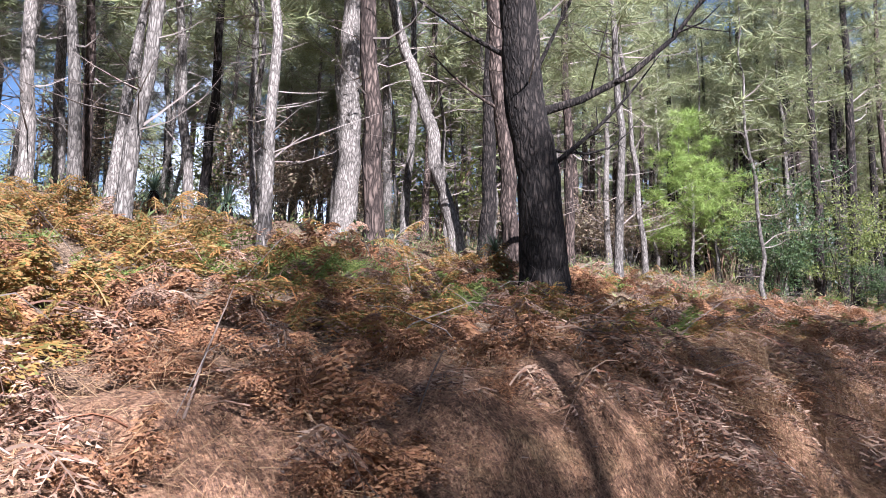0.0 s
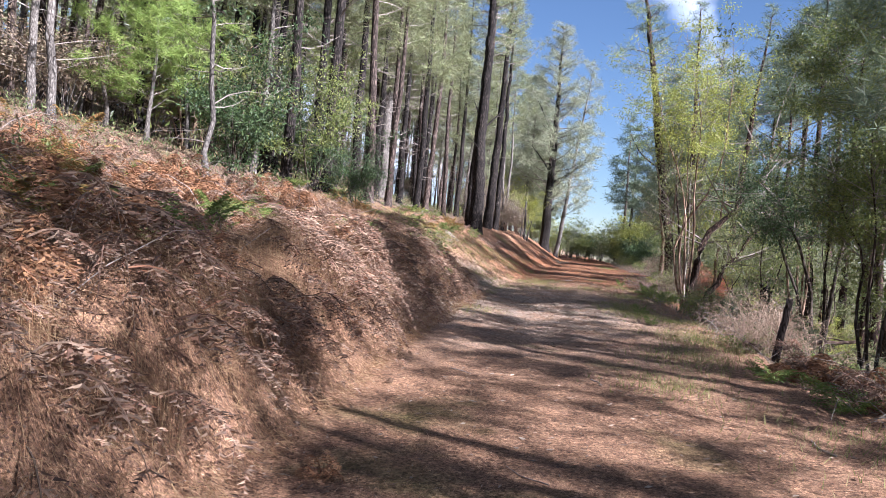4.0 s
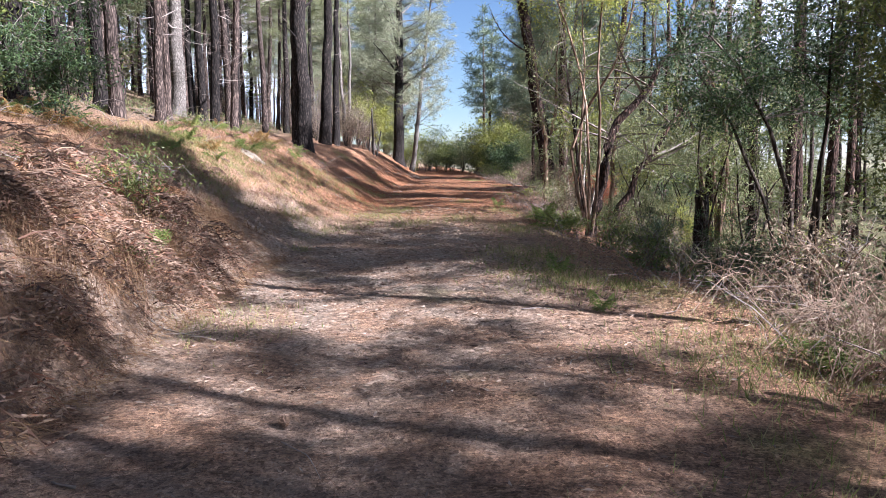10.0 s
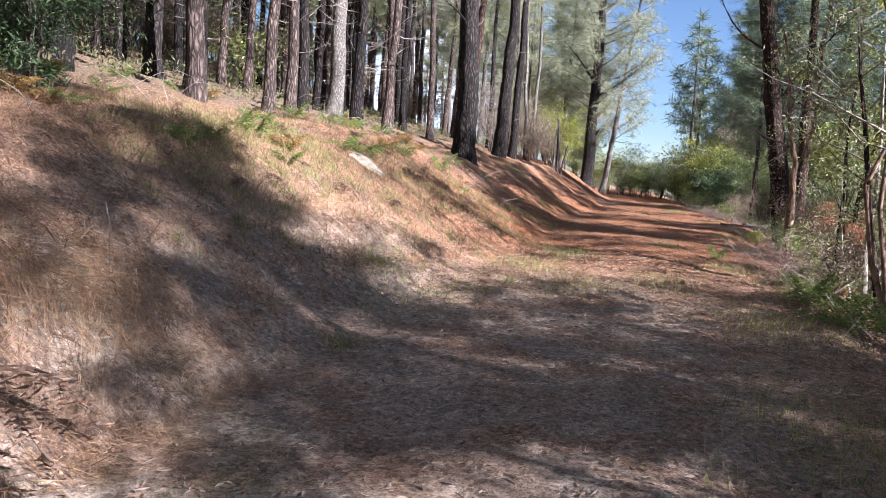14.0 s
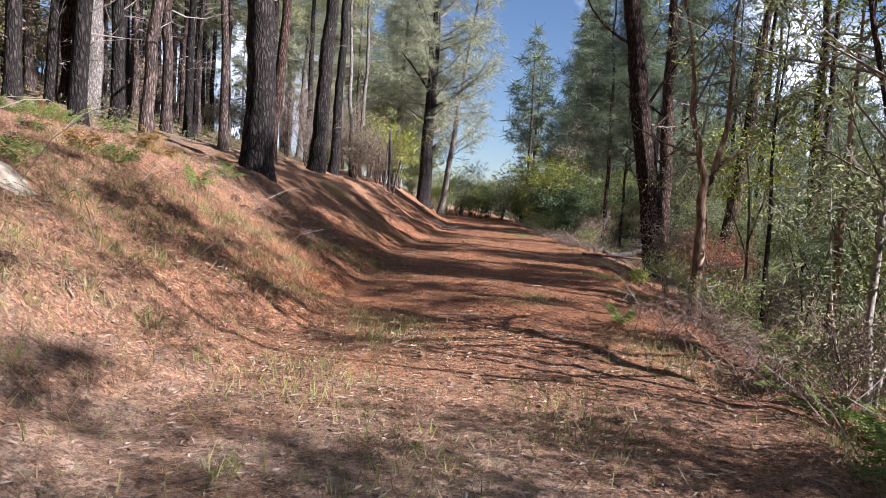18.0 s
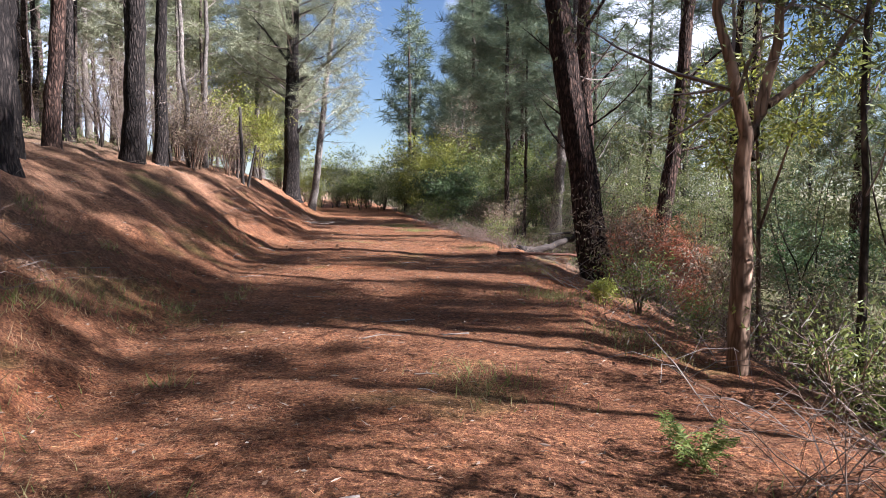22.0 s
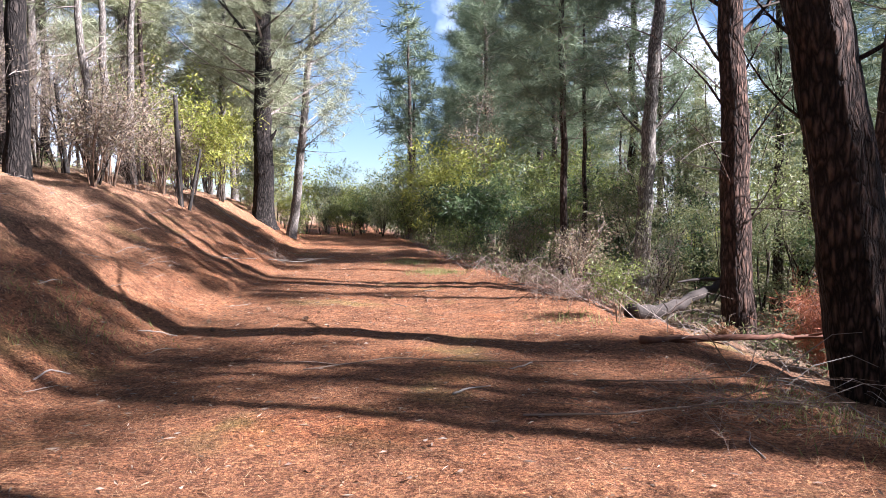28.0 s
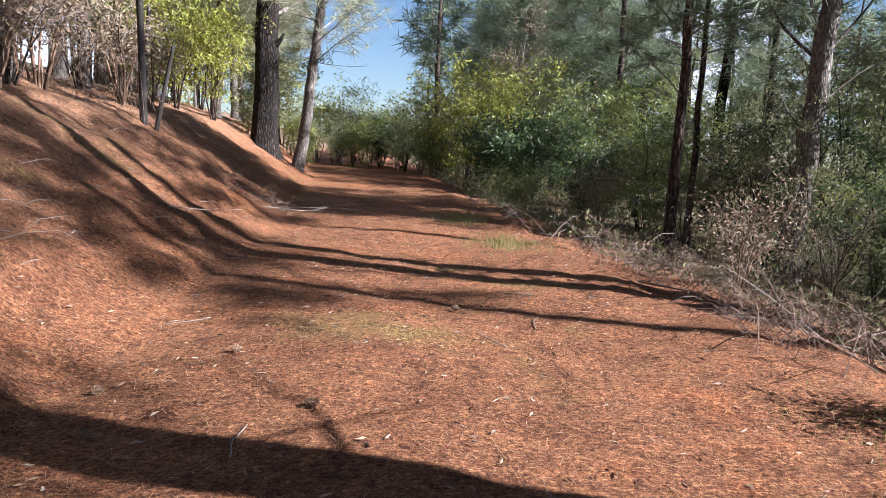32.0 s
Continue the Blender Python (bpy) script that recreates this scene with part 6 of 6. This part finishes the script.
def pine_cone(x, y, turn, s):
    rng = np.random.default_rng(int(abs(x * 97 + y * 31)))
    top = root("pine_cone", x, y, gz(x, y) + .02, "open brown pine cone lying on the needles", "pine cone", "pine cones", turn=turn, scale=s * .75)
    b = Build()
    n = 70
    k = np.arange(n) / n
    a = np.arange(n) * 2.4
    r = .032 * np.sin(.25 + k * 2.75)
    c = np.stack([k * .1 - .05, np.cos(a) * r * .5, np.sin(a) * r * .5 + .015], 1)
    d = np.stack([np.full(n, .5), np.cos(a), np.sin(a)], 1)
    leaves(b, c, d, r * .9 + .008, np.full(n, .016), rng, .4)
    part("scale_cover", b.mesh("scale_cover", CONE), top)["kind"] = "stuff"
    b = Build()
    tube(b, [(-.05, 0, .015), (0, 0, .015), (.045, 0, .015)], [.008, .016, .004], 6)
    part("core", b.mesh("core", CONE), top)
    return top


for x, y, turn, s in ((-1.31, -9.5, .4, .9), (-.57, 10.3, 1.5, 1.1), (-1.55, 26.6, 2.0, .9), (-.5, 26.9, .3, 1.0), (-1.7, 27.2, 1.0, .9), (.6, 29.4, 2.6, 1.0), (-2.2, 19.4, .7, 1.0), (.9, 8.6, 2.2, 1.0), (-.6, -4.4, 1.9, 1.0), (-1.05, 27.9, 3.0, .9)):
    pine_cone(x, y, turn, s)


def clay_patch(x, y, s, seed):
    """A bare pale scar in the bank."""
    rng = np.random.default_rng(seed)
    g = np.linspace(-1, 1, 15)
    gx, gy = np.meshgrid(g, g)
    rr = np.hypot(gx, gy * 1.2) + rng.normal(0, .08, gx.shape)
    v = np.stack([gx * s, gy * s, np.array([[gz(x + a * s, y + c * s) for a, c in zip(ra, rc)] for ra, rc in zip(gx, gy)]) - gz(x, y) + .05 - .16 * rr ** 2 + rng.normal(0, .008, gx.shape)], -1).reshape(-1, 3)
    i, j = np.arange(14)[:, None], np.arange(14)[None]
    b = Build()
    b.add(v, np.stack([i * 15 + j, i * 15 + j + 1, (i + 1) * 15 + j + 1, (i + 1) * 15 + j], -1).reshape(-1, 4))
    ob = tagged(new("clay_patch", b.mesh("clay_patch", PALE_ROCK, True)), "bare pale clay scar in the grassy bank", "clay", kind="structure")
    ob.location = (x, y, gz(x, y))


clay_patch(-4.5, 10.2, .6, 360)
